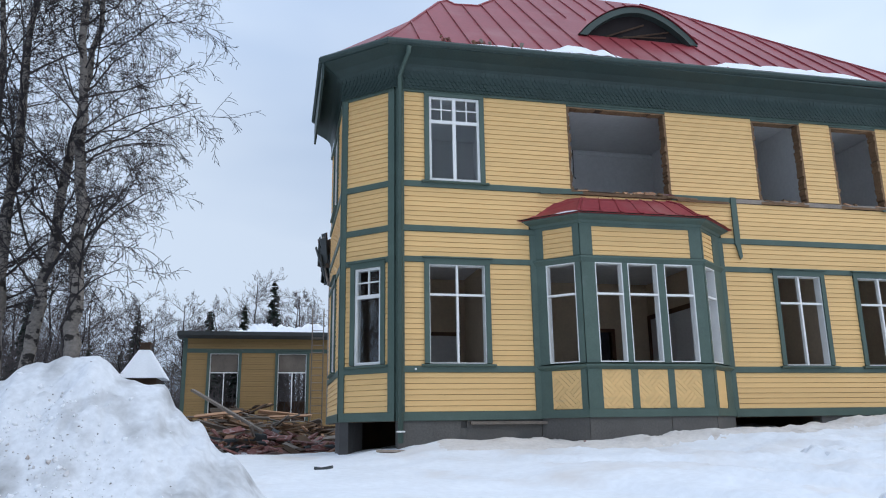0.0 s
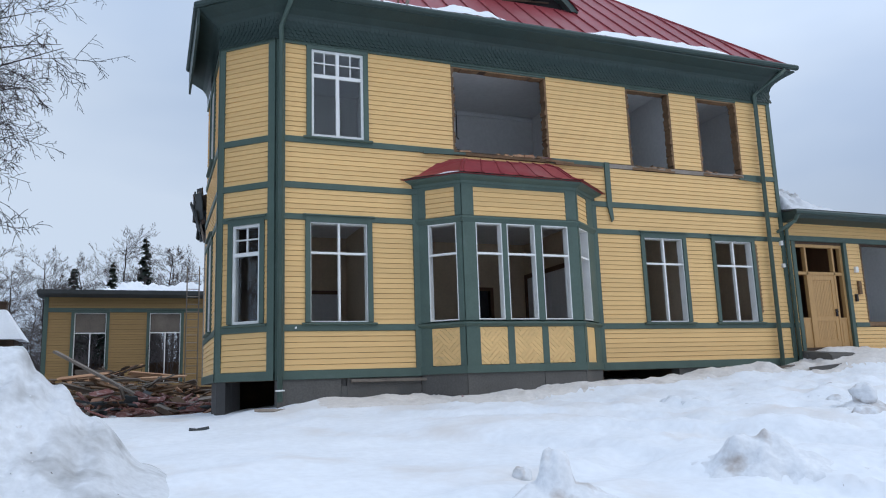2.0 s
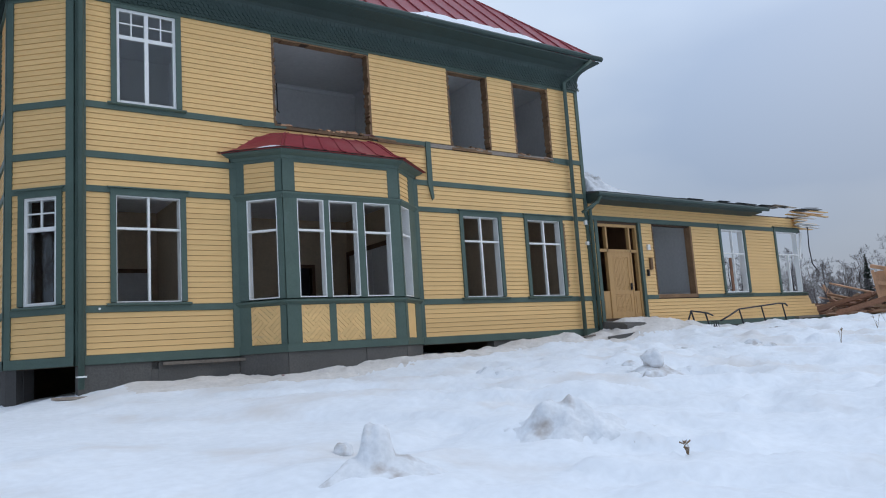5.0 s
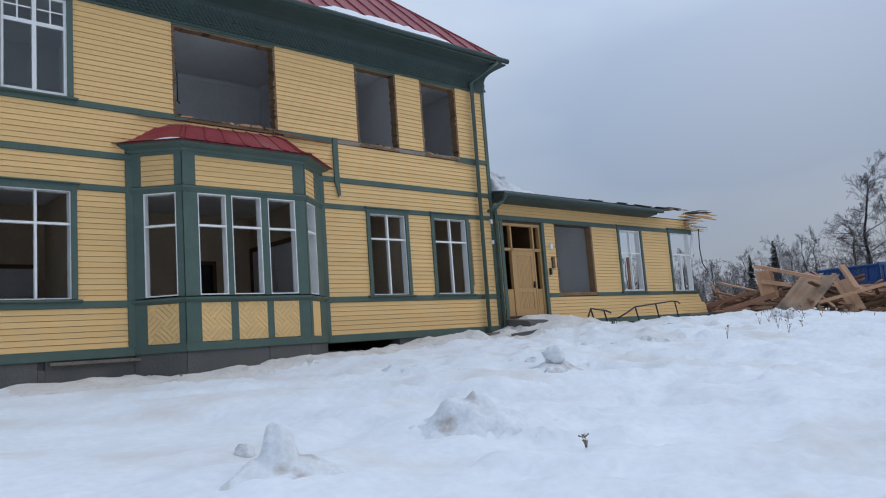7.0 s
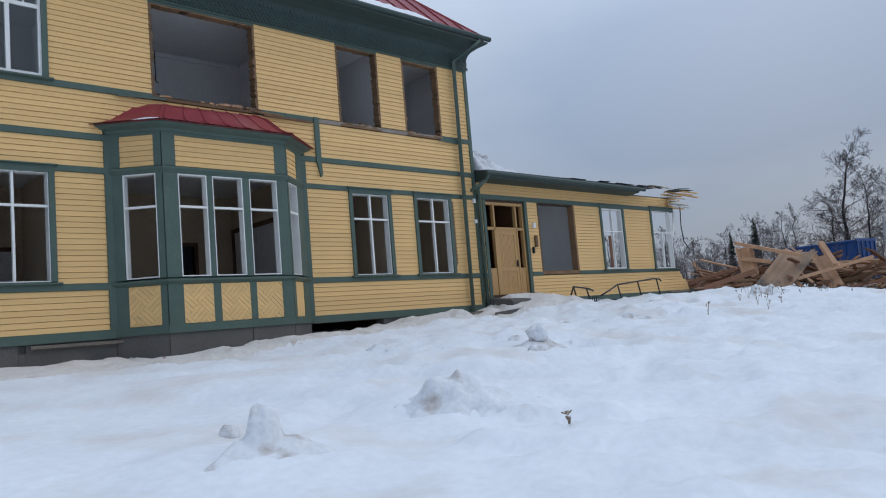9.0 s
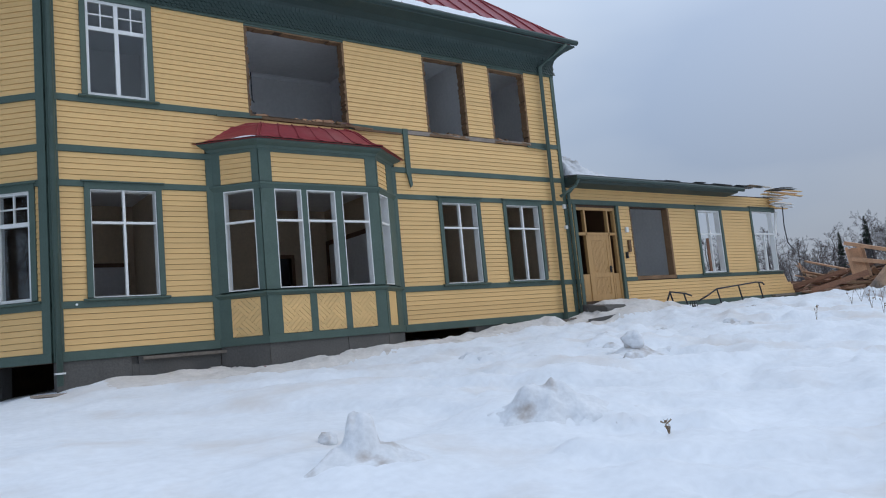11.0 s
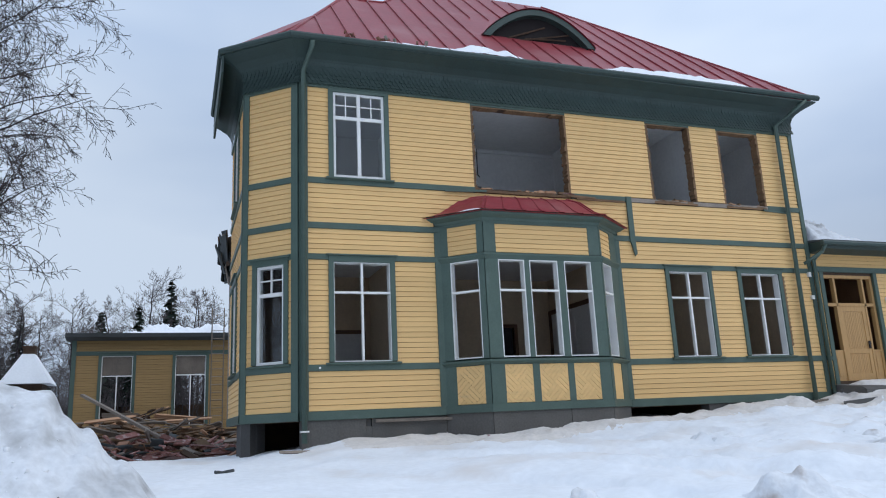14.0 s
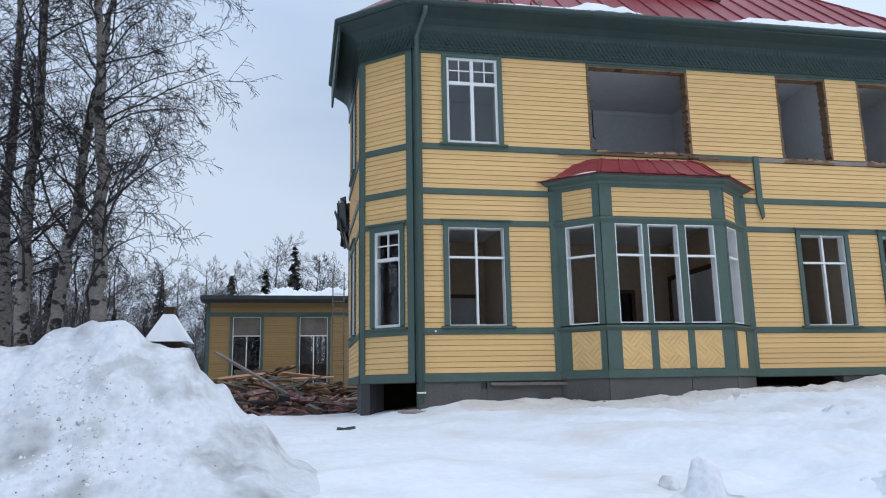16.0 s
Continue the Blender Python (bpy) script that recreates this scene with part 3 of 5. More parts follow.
for y0, y1 in ((1.62, 2.91), (2.93, 4.22)):
    f = Form()
    f.box(8.165, 8.195, y0, y1, 1.0, 3.6)
    part("inner_door", f, PLASTER, house, "pale grey inner door")
f = Form()
f.tube([(4.55, 0.5, 7.0), (4.55, 0.5, 6.35), (4.6, 0.5, 6.3)], 0.014, 5)
f.box(4.5, 4.62, 0.48, 0.54, 5.93, 6.06)
part("heating_pipe", f, IRON, house, "rusty pipe stub inside the opening")
# Dark sheet added close behind the chamfer window so its panes look dark.
slab("inner_wall", -0.35, 0.75, 1.75, 1.85, 1.0, 4.62, DARKWOOD, "dark sheet added behind the chamfer window")
# crawl space under the floor: unseen dark walls added to keep its openings black
for x0, x1, y0, y1 in ((-0.5, 9.99, 3.0, 3.1), (-0.55, -0.5, 1.1, 3.0), (9.99, 10.1, 0.3, 3.0), (0.9, 1.0, 0.3, 3.0)):
    slab("footing", x0, x1, y0, y1, -0.3, 0.9, DARKWOOD)

# ---- eaves and roof ----
OVER, Z_EAVE, SLOPE = 0.62, 8.76, 0.95


def cove(fr, u0, u1, m0, m1, over=OVER):
    """Shingled frieze that curves out into the soffit; m0, m1: how far its outer edge runs on at each end."""
    prof = [(-0.075, 7.97), (-0.055, 8.06), (-0.06, 8.26), (-0.10, 8.38), (-0.19, 8.48), (-0.34, 8.57), (-over, 8.68), (-over, 8.72), (0.0, 8.72)]
    f = Form(fr)
    p = []
    for u, m, s in ((u0, m0, -1), (u1, m1, 1)):
        p += [(u + s * m * -v / over, v, z) for v, z in prof]
    n = len(prof)
    f.add(p, [(i, i + 1, n + i + 1, n + i) for i in range(n - 1)])
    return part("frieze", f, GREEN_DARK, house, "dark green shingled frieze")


COVE = [(-0.085, 7.93), (-0.06, 8.03), (-0.06, 8.26), (-0.10, 8.38), (-0.19, 8.48), (-0.34, 8.57), (-0.62, 8.68)]


def on_cove(s):
    """Depth and height at a distance s up the curve of the frieze, and its outward normal."""
    for (y0, z0), (y1, z1) in zip(COVE, COVE[1:]):
        ln = math.hypot(y1 - y0, z1 - z0)
        if s <= ln or (y1, z1) == COVE[-1]:
            t = s / ln
            return y0 + t * (y1 - y0), z0 + t * (z1 - z0), -(z1 - z0) / ln, (y1 - y0) / ln
        s -= ln


def shingles(fr, u0, u1, spread):
    """Rows of round-ended shingles that lap one another up the frieze; spread: how far each end widens with the curve."""
    f = Form(fr)
    row, s = 0, 0.0
    while s < 0.42:
        w, grow_ = 0.105, -on_cove(s)[0] / OVER
        lo, hi = u0 - spread[0] * grow_, u1 + spread[1] * grow_
        u = lo - (w / 2 if row % 2 else 0)
        while u < hi:
            a, b = max(u + 0.004, lo), min(u + w - 0.004, hi)
            if b - a > 0.03:
                c, d, out = (a + b) / 2, random.uniform(-0.006, 0.006), random.uniform(0.022, 0.032)
                shape = [(a, 0.125), (a, 0.04 + d), (a + 0.018, 0.012 + d), (c, d), (b - 0.018, 0.012 + d), (b, 0.04 + d), (b, 0.125)]
                front, back = [], []
                for p, q in shape:
                    y, z, ny, nz = on_cove(max(0, s + q))
                    k = out * (1 - q / 0.14)
                    front.append((p, y + ny * k, z + nz * k))
                    back.append((p, y + ny * (k - 0.014), z + nz * (k - 0.014)))
                f.add(front + back, [(0, 1, 2, 3, 4, 5, 6), (1, 8, 9, 2), (2, 9, 10, 3), (3, 10, 11, 4), (4, 11, 12, 5), (0, 7, 8, 1), (5, 12, 13, 6)])
            u += w
        row, s = row + 1, s + 0.082
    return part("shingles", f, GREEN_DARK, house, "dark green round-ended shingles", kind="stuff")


shingles(FRONT, 0.30, X_END, (0.26, 0.45))
shingles(CHAMFER, 0.0, C_LEN, (0.26, 0.26))
f = Form()
f.prism([(0.62, 8.34), (0.52, 8.73), (4.0, 8.73), (4.0, 8.1), (2.2, 8.12)], -1.27, -1.22, "yz")
part("fascia", f, GREEN_DARK, house, "dark green side eave board")
cove(FRONT, 0.30, X_END, 0.26, 0.45)
cove(CHAMFER, 0.0, C_LEN, 0.30, 0.26)
cove(LEFTWALL, 0.0, L_LEN, 0.0, 0.36, 0.53)
f = Form()
f.tube([(-1.28, 4.0, Z_EAVE), (-1.28, 0.52, Z_EAVE), (0.04, -OVER, Z_EAVE), (X_END + 0.55, -OVER, Z_EAVE + 0.06)], 0.075, 8)
part("gutter", f, GREEN_DARK, house)


def down_pipe(path, r=0.055):
    f = Form()
    f.tube(path, r, 10)
    return part("down_pipe", f, GREEN, house, smooth=True)


down_pipe([(0.50, -OVER, 8.68), (0.49, -OVER + 0.06, 8.56), (0.38, -0.13, 8.2), (0.38, -0.13, 0.45)])
down_pipe([(X_END + 0.1, -OVER, 8.72), (X_END - 0.1, -OVER + 0.1, 8.55), (13.06, -0.14, 8.1), (13.02, -0.14, 0.85)])

Y_RIDGE = 4.6
Z_RIDGE = Z_EAVE + SLOPE * (Y_RIDGE + OVER)
rf = Form()


def on_front(x, y):
    return (x, y, Z_EAVE + 0.05 + SLOPE * (y + OVER))


xr = X_END + 0.45
crest = [on_front(1.8, 2.39), on_front(2.1, 2.66), on_front(2.25, 2.37), on_front(2.9, 2.47), on_front(3.78, 3.47), on_front(5.3, Y_RIDGE)]
rf.add([on_front(0.04, -OVER), on_front(xr, -OVER), on_front(xr - Y_RIDGE - OVER, Y_RIDGE)] + crest[::-1], [tuple(range(9))])
HIP_FOOT, HIP_TOP = (-0.17, -0.45, Z_EAVE + 0.05), (1.62, 2.6, 11.50)
rf.add([on_front(0.04, -OVER), crest[0], HIP_FOOT, HIP_TOP], [(0, 1, 3, 2)])
rf.add([(-1.28, 0.52, Z_EAVE + 0.03), HIP_FOOT, HIP_TOP, (-1.26, 3.2, Z_EAVE + 0.03)], [(0, 1, 2, 3)])
rf.add([on_front(xr, -OVER), (xr, 9.6, Z_EAVE + 0.05), on_front(xr - Y_RIDGE - OVER, Y_RIDGE)], [(0, 1, 2)])
rf.add([(xr, 9.6, Z_EAVE + 0.05), on_front(5.3, Y_RIDGE), on_front(xr - Y_RIDGE - OVER, Y_RIDGE), (5.3, 9.6, Z_EAVE + 0.05)], [(0, 2, 1, 3)])
part("roof", rf, RED, house, "dull red standing-seam sheet roof")

for path in ([on_front(0.04, -OVER), crest[0]], [HIP_FOOT, HIP_TOP], [HIP_TOP] + crest[:3], [on_front(xr, -OVER), on_front(xr - Y_RIDGE - OVER, Y_RIDGE)], crest[2:]):
    f = Form()
    f.tube([(p[0], p[1], p[2] + 0.01) for p in path], 0.032, 6)
    part("ridge_cap", f, RED, house)
x = 0.75
while x < xr - 0.4:
    y1 = min(Y_RIDGE, xr - OVER - x, 4.4)
    if x < 1.8:
        y1 = min(y1, -OVER + (x - 0.04) * 1.71)
    elif x < 5.3:
        y1 = min(y1, 2.4 if x < 2.9 else 2.47 + 0.93 * (x - 2.9))
    dorm = 5.0 < x < 8.4
    spans = [(-OVER, 0.85)] if dorm and y1 < 1.3 else ([(-OVER, 0.85), (2.2, y1)] if dorm else [(-OVER, y1)])
    for a, b in spans:
        if b - a > 0.15:
            f = Form()
            p, q = on_front(x, a), on_front(x, b)
            f.prism([(a, p[2] - 0.01), (b, q[2] - 0.01), (b, q[2] + 0.05), (a, p[2] + 0.05)], x - 0.012, x + 0.012, "yz")
            part("roof_seam", f, RED, house)
    x += 0.57

# ---- bay window on the ground floor ----
bay = thing("bay_window", (5.5, -0.35, 0.4), "green and yellow timber bay window with a small red sheet roof", "bay window")
BAY_FACES = [face_frame(BAY[i], BAY[i + 1]) for i in range(3)]
BAY_LEN = [math.hypot(BAY[i + 1][0] - BAY[i][0], BAY[i + 1][1] - BAY[i][1]) for i in range(3)]


def slant_panel(fr, u0, u1, z0, z1, flip):
    """Diagonal boards meeting at right angles, each cut to the panel's edge."""
    f = Form(fr)
    f.box(u0, u1, -0.004, 0.02, z0, z1)
    panel = part("panel", f, DARKWOOD, bay, "yellow panel of diagonal herringbone boards")
    w, h, step = u1 - u0, z1 - z0, 0.082
    cu, cz = (u0 + u1) / 2, (z0 + z1) / 2
    side = 4.0 * step
    r2 = math.sqrt(0.5)

    def clipped(poly):
        for ax, lim, sign in ((0, u0, 1), (0, u1, -1), (1, z0, 1), (1, z1, -1)):
            out = []
            for i, p in enumerate(poly):
                q = poly[(i + 1) % len(poly)]
                a, b = (p[ax] - lim) * sign, (q[ax] - lim) * sign
                if a >= 0:
                    out.append(p)
                if a * b < 0:
                    t = a / (a - b)
                    out.append((p[0] + t * (q[0] - p[0]), p[1] + t * (q[1] - p[1])))
            poly = out
            if len(poly) < 3:
                return None
        return poly

    for i in range(-4, 5):
        for j in range(-4, 5):
            along = (i + j + flip) % 2
            for k in range(4):
                g = 0.003
                a, b = i * side, j * side
                rect = (a, a + side, b + k * step + g, b + (k + 1) * step - g) if along else (a + k * step + g, a + (k + 1) * step - g, b, b + side)
                poly = [(cu + (p - q) * r2, cz + (p + q) * r2) for p, q in ((rect[0], rect[2]), (rect[1], rect[2]), (rect[1], rect[3]), (rect[0], rect[3]))]
                poly = clipped(poly)
                if poly:
                    fb = Form(fr)
                    fb.prism(poly, -0.022, 0.0, "xz")
                    part("panel_board", fb, YELLOW, panel)


def bay_box(fr, a, b, z0, z1, v0=-0.03, v1=0.12, name="post", material=None):
    f = Form(fr)
    f.box(a, b, v0, v1, z0, z1)
    return part(name, f, material or GREEN, bay)


for n, (fr, ln) in enumerate(zip(BAY_FACES, BAY_LEN)):
    opens = [(0.30, 0.91), (1.03, 1.71), (1.87, 2.54)] if n == 1 else ([(0.25, 0.90)] if n == 0 else [(0.08, 0.64)])
    lows = [(0.31, 0.94), (1.10, 1.76), (1.91, 2.53)] if n == 1 else ([(0.28, 0.90)] if n == 0 else [(0.15, 0.69)])
    plinth_blocks(fr, 0.0, ln, bay, [1.78] if n == 1 else [], 0.89)
    bay_box(fr, -0.02, ln + 0.02, 0.89, 1.05, -0.05, name="base_board")
    edge = 0.0
    for a, b in lows + [(ln, ln)]:
        bay_box(fr, edge, a, 1.05, 1.86, -0.03, name="stile")
        edge = b
    for a, b in lows:
        if n == 2:
            bay_box(fr, a, b, 1.05, 1.83, -0.015, 0.02, "panel_sheet", YELLOW)
        else:
            slant_panel(fr, a, b, 1.06, 1.83, n)
    f = Form(fr)
    f.prism([(0.12, 1.84), (-0.03, 1.84), (-0.09, 1.90), (-0.09, 1.93), (0.12, 1.985)], -0.04, ln + 0.04, "yz")
    part("sill", f, GREEN, bay)
    edge = 0.0
    for a, b in opens + [(ln, ln)]:
        bay_box(fr, edge, a, 1.97, 4.06, -0.03, name="post")
        edge = b
    for a, b in opens:
        window(bay, fr, a, b, 1.985, 4.05, cols=1, transom=0.68, panes=False, jamb=0.022, case=0, sill=False, inset=0.01)
    f = Form(fr)
    f.prism([(0.12, 4.05), (-0.03, 4.05), (-0.085, 4.14), (-0.085, 4.18), (0.12, 4.20)], -0.04, ln + 0.04, "yz")
    part("moulding", f, GREEN, bay)
    up = (0.27, 2.52) if n == 1 else ((0.21, 0.88) if n == 0 else (0.07, 0.67))
    bay_box(fr, 0.0, up[0], 4.2, 4.92, -0.03, name="post")
    bay_box(fr, up[1], ln, 4.2, 4.92, -0.03, name="post")
    back = Form(fr)
    back.box(up[0], up[1], 0.0, 0.1, 4.2, 4.92)
    part("backing", back, DARKWOOD, bay)
    siding(bay, fr, up[0], up[1], 4.2, 4.83, [])
    bay_box(fr, up[0], up[1], 4.83, 4.92, -0.03, name="rail")


def outset(d):
    """The bay's plan pushed out by d."""
    pts = []
    for i in range(4):
        if i in (0, 3):
            e = Vector((BAY[1][0] - BAY[0][0], BAY[1][1] - BAY[0][1])).normalized() if i == 0 else Vector((BAY[3][0] - BAY[2][0], BAY[3][1] - BAY[2][1])).normalized()
            pts.append((BAY[i][0] + (-1 if i == 0 else 1) * d / abs(e.y), 0.0))
        else:
            s = -1 if i == 1 else 1
            e = BAY_FACES[0 if i == 1 else 2]
            ang = abs(math.atan2(e[1][0], e[0][0]))
            pts.append((BAY[i][0] + s * d * math.tan(ang / 2), BAY[i][1] - d))
    return pts


def ring(levels):
    f = Form()
    rows_ = [[(x, y, z) for x, y in outset(d)] for d, z in levels]
    for a, b in zip(rows_, rows_[1:]):
        for i in range(3):
            f.add([a[i], a[i + 1], b[i + 1], b[i]], [(0, 1, 2, 3)])
    return f


part("cornice", ring([(0.0, 4.86), (0.05, 4.90), (0.07, 4.95), (0.16, 5.0), (0.2, 5.04), (0.2, 5.10), (0.0, 5.10)]), GREEN, bay)
low = [Vector((x, y, 5.08)) for x, y in outset(0.27)]
flare = [Vector((x, y, 5.12)) for x, y in outset(0.13)]
mid = [Vector((x, y, 5.21)) for x, y in outset(-0.02)]
top = [Vector((4.16, 0.0, 5.64)), Vector((4.45, -0.12, 5.64)), Vector((6.55, -0.12, 5.66)), Vector((6.76, 0.0, 5.66))]
steep = [a.lerp(b, 0.55) + Vector((0, 0, 0.06)) for a, b in zip(mid, top)]
BAY_ROOF = (low, flare, mid, steep, top)
f = Form()
for a, b in zip(BAY_ROOF, BAY_ROOF[1:]):
    for i in range(3):
        f.add([a[i], a[i + 1], b[i + 1], b[i]], [(0, 1, 2, 3)])
f.add(top, [(0, 1, 2, 3)])
f.add([p - Vector((0, 0, 0.02)) for p in low], [(0, 1, 2, 3)])
bay_roof = part("roof", f, RED, bay, "small red sheet roof")
for i in range(7):
    t = (i + 0.2) / 6.4
    chain = [a[1].lerp(a[2], t) + Vector((0, 0, 0.012)) for a in BAY_ROOF]
    f = Form()
    f.tube(chain, 0.016, 4)
    part("roof_seam", f, RED, bay_roof)
for a, b in zip(BAY_ROOF, BAY_ROOF[1:]):
    for i in (1, 2):
        f = Form()
        f.tube([a[i] + Vector((0, 0, 0.01)), b[i] + Vector((0, 0, 0.01))], 0.018, 4)
        part("roof_seam", f, RED, bay_roof)

# ---- single-storey wing with its entrance ----
wing = thing("side_wing", (20, 0, 0.4), "yellow single-storey wing with a torn-off end and a snowy roof", "house wing")
W0, W1, WB, WT = 13.70, 24.75, 1.10, 4.70
W_HOLES = [(13.98, 15.72, 1.30, 4.07), (16.38, 18.22, 1.96, 4.10), (19.82, 21.08, 1.98, 4.11), (23.05, 24.42, 1.96, 4.15)]
f = Form()
holed(f, W0, W1, WB - 0.1, WT, 0.02, 0.18, W_HOLES[:3] + [(23.05, 26.0, 1.96, 4.15)])
part("wall", f, DARKWOOD, wing)
boards = Form()
cw = [(a - 0.10, b + 0.10, c - 0.05, d + 0.06) for a, b, c, d in W_HOLES]
cw[1] = (16.36, 18.25, 1.9, 4.16)
cw[3] = (22.95, 26.0, 1.91, 4.21)
for z0, z1 in ((1.95, 4.14), (4.28, 4.66)):
    siding(wing, FRONT, W0, W1, z0, z1, cw, boards)
for i in range(7):
    siding(wing, FRONT, W0, 25.35 - 0.11 * i + random.uniform(-0.08, 0.08), WB + 0.104 * i, WB + 0.104 * (i + 1), cw, boards)
part("siding", boards, YELLOW, wing, kind="stuff")
for a, b, z0, z1 in ((W0, 13.86, 1.83, 1.95), (15.86, 16.36, 1.83, 1.95), (18.3, 24.6, 1.83, 1.95), (W0, 24.6, 4.14, 4.28), (16.0, 26.3, 0.93, 1.10)):
    trim(FRONT, a, b, z0, z1, wing)
f = Form()
f.box(W0, 13.9, -0.3, 0.2, 0.3, 1.1)
f.box(15.8, 26.2, 0.0, 0.3, 0.3, 0.95)
part("plinth", f, CONCRETE, wing)
for k in (2, 3):
    window(wing, FRONT, *W_HOLES[k], transom=0.62, panes=False, jamb=0.05 if k == 2 else 0.03, top_split=k == 2, sides=2 if k == 2 else 1)
f = Form()
for a, b, c, d in ((16.36, 16.40, 1.97, 4.1), (18.2, 18.28, 1.97, 4.12), (16.36, 18.3, 1.86, 1.97)):
    f = Form()
    f.box(a, b, -0.03, 0.2, c, d)
    part("stripped_edge", f, RAWWOOD, wing, "bare brown cut wood edge")

# entrance: pine door with side lights and a fanlight
entry = Form()
for a, b, c, d in ((13.98, 14.06, 1.3, 4.07), (15.64, 15.72, 1.3, 4.07), (14.06, 15.64, 3.99, 4.07), (14.06, 15.64, 3.24, 3.32), (14.36, 14.42, 1.3, 3.99), (15.34, 15.40, 1.3, 3.99)):
    entry.box(a, b, 0.03, 0.14, c, d)
frame_ob = part("door_frame", entry, OLDPINE, wing, "varnished pine door frame")
f = Form()
leaf = Form()
holed(leaf, 14.42, 15.34, 1.3, 3.24, 0.045, 0.11, [(14.54, 15.22, 1.48, 2.0), (14.54, 15.22, 2.12, 3.1)])
leaf = part("door", leaf, OLDPINE, wing, "closed pine plank door")
i = 14.54
while i < 15.2:
    f = Form()
    f.box(i + 0.003, i + 0.054, 0.06, 0.09, 1.48, 3.1)
    part("door_plank", f, OLDPINE, leaf)
    i += 0.0567
f = Form()
f.box(15.25, 15.29, 0.0, 0.05, 2.12, 2.32)
f.tube([(15.27, 0.0, 2.25), (15.27, -0.03, 2.25), (15.17, -0.03, 2.25)], 0.012, 6)
part("door_handle", f, IRON, leaf)
for a, b in ((14.06, 14.36), (15.40, 15.64)):
    f = Form()
    f.box(a, b, 0.06, 0.11, 1.3, 2.05)
    f.box(a + 0.05, b - 0.05, 0.05, 0.06, 1.42, 1.95)
    part("side_panel", f, OLDPINE, wing)
    f = Form()
    f.box(a, b, 0.05, 0.1, 2.05, 2.09)
    part("rail", f, OLDPINE, wing)
for a, b in ((13.86, 13.98), (15.72, 15.84)):
    f = Form()
    f.box(a, b, -0.05, 0.1, 1.2, 4.14)
    part("casing", f, GREEN, wing)
# Porch walls take the dark joinery colour so the fanlight looks shaded.
f = Form()
f.box(15.8, 15.86, 0.2, 2.4, 1.0, 4.6)
part("inner_wall", f, DOORBROWN, wing, "porch inner wall coloured dark to deepen the fanlight")
for x0, x1, y0, y1 in ((15.95, 18.75, 2.4, 2.5), (15.87, 15.95, 0.2, 2.5), (18.75, 18.85, 0.2, 2.5)):
    f = Form()
    f.box(x0, x1, y0, y1, 1.0, 4.6)
    part("inner_wall", f, PLASTER, wing, "pale grey inner wall")
f = Form()
f.box(W0, 21.0, 0.2, 2.5, 4.55, 4.6)
part("ceiling", f, CEILING, wing)
# The porch's back wall carries the same painted-in darkness.
f = Form()
f.box(13.8, 15.8, 2.3, 2.4, 1.0, 4.6)
part("inner_wall", f, DOORBROWN, wing, "porch inner wall coloured dark to deepen the fanlight")
f = Form()
f.box(W0, 22.0, 0.18, 5.0, 0.95, 1.05)
part("floor", f, FLOORWOOD, wing)
# eave, roof, ragged end
f = Form()
f.prism([(0.0, 4.62), (-0.12, 4.62), (-0.5, 4.66), (-0.55, 4.72), (-0.55, 4.84), (0.0, 4.90)], 13.66, 21.6, "yz")
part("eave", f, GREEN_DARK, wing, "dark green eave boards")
f = Form()
f.prism([(-0.58, 4.84), (-0.58, 4.88), (2.6, 5.42), (2.6, 5.3)], 13.66, 22.4, "yz")
part("roof", f, FELT, wing, "black felt roof")
f = Form()
f.tube([(13.5, -0.62, 4.78), (21.8, -0.62, 4.76)], 0.07, 8)
part("gutter", f, GREEN_DARK, wing)
f = Form()
f.tube([(13.62, -0.62, 4.75), (13.62, -0.5, 4.6), (13.64, -0.14, 4.4), (13.64, -0.14, 1.0)], 0.05, 8)
f.tube([(13.62, -0.5, 4.58), (13.25, -0.2, 4.3)], 0.045, 8)
part("down_pipe", f, GREEN, wing, smooth=True)
for i in range(20):
    z = 4.30 + 0.034 * i
    ln = random.uniform(0.5, 1.5) + (0.7 if z > 4.85 else 0)
    f = Form(pose(24.2, random.uniform(-0.35, 0.2), z, 0, random.uniform(-1, 2.5), random.uniform(-3, 3)))
    f.box(0, ln if z < 4.8 else ln + 0.3, 0, random.uniform(0.09, 0.16), 0, 0.026)
    part("broken_board", f, random.choice((PINE, YELLOW, YELLOW, WHITE)), wing, "snapped board ends")
for i in range(20):
    x = random.uniform(16.5, 25.2)
    f = Form(pose(x, random.uniform(-0.68, -0.4), 4.90 + random.uniform(-0.03, 0.05) + 0.008 * max(0, x - 21), random.uniform(-4, 4), random.uniform(-2, 3), random.uniform(-8, 8)))
    f.box(0, random.uniform(0.3, 1.1), 0, random.uniform(0.1, 0.5), 0, 0.012)
    part("loose_sheet", f, random.choice((FELT, FELT, GREYWOOD, WHITE) if x > 20.5 else (FELT, FELT, FELT)), wing, "torn roofing strip")


def snow_sheet(name, nx, ny, place, label, parent=None, material=None):
    """A bumpy skin of snow; place(u, v) gives its foot and thickness."""
    f = Form()
    for j in range(ny + 1):
        for i in range(nx + 1):
            x, y, z, t = place(i / nx, j / ny)
            f.v.append((x, y, z + t))
    f.f = [(j * (nx + 1) + i, j * (nx + 1) + i + 1, (j + 1) * (nx + 1) + i + 1, (j + 1) * (nx + 1) + i) for j in range(ny) for i in range(nx)]
    ob = part(name, f, material or ROOF_SNOW, parent, "" if parent else label, smooth=True)
    return ob if parent else tagged(ob, category="snow")


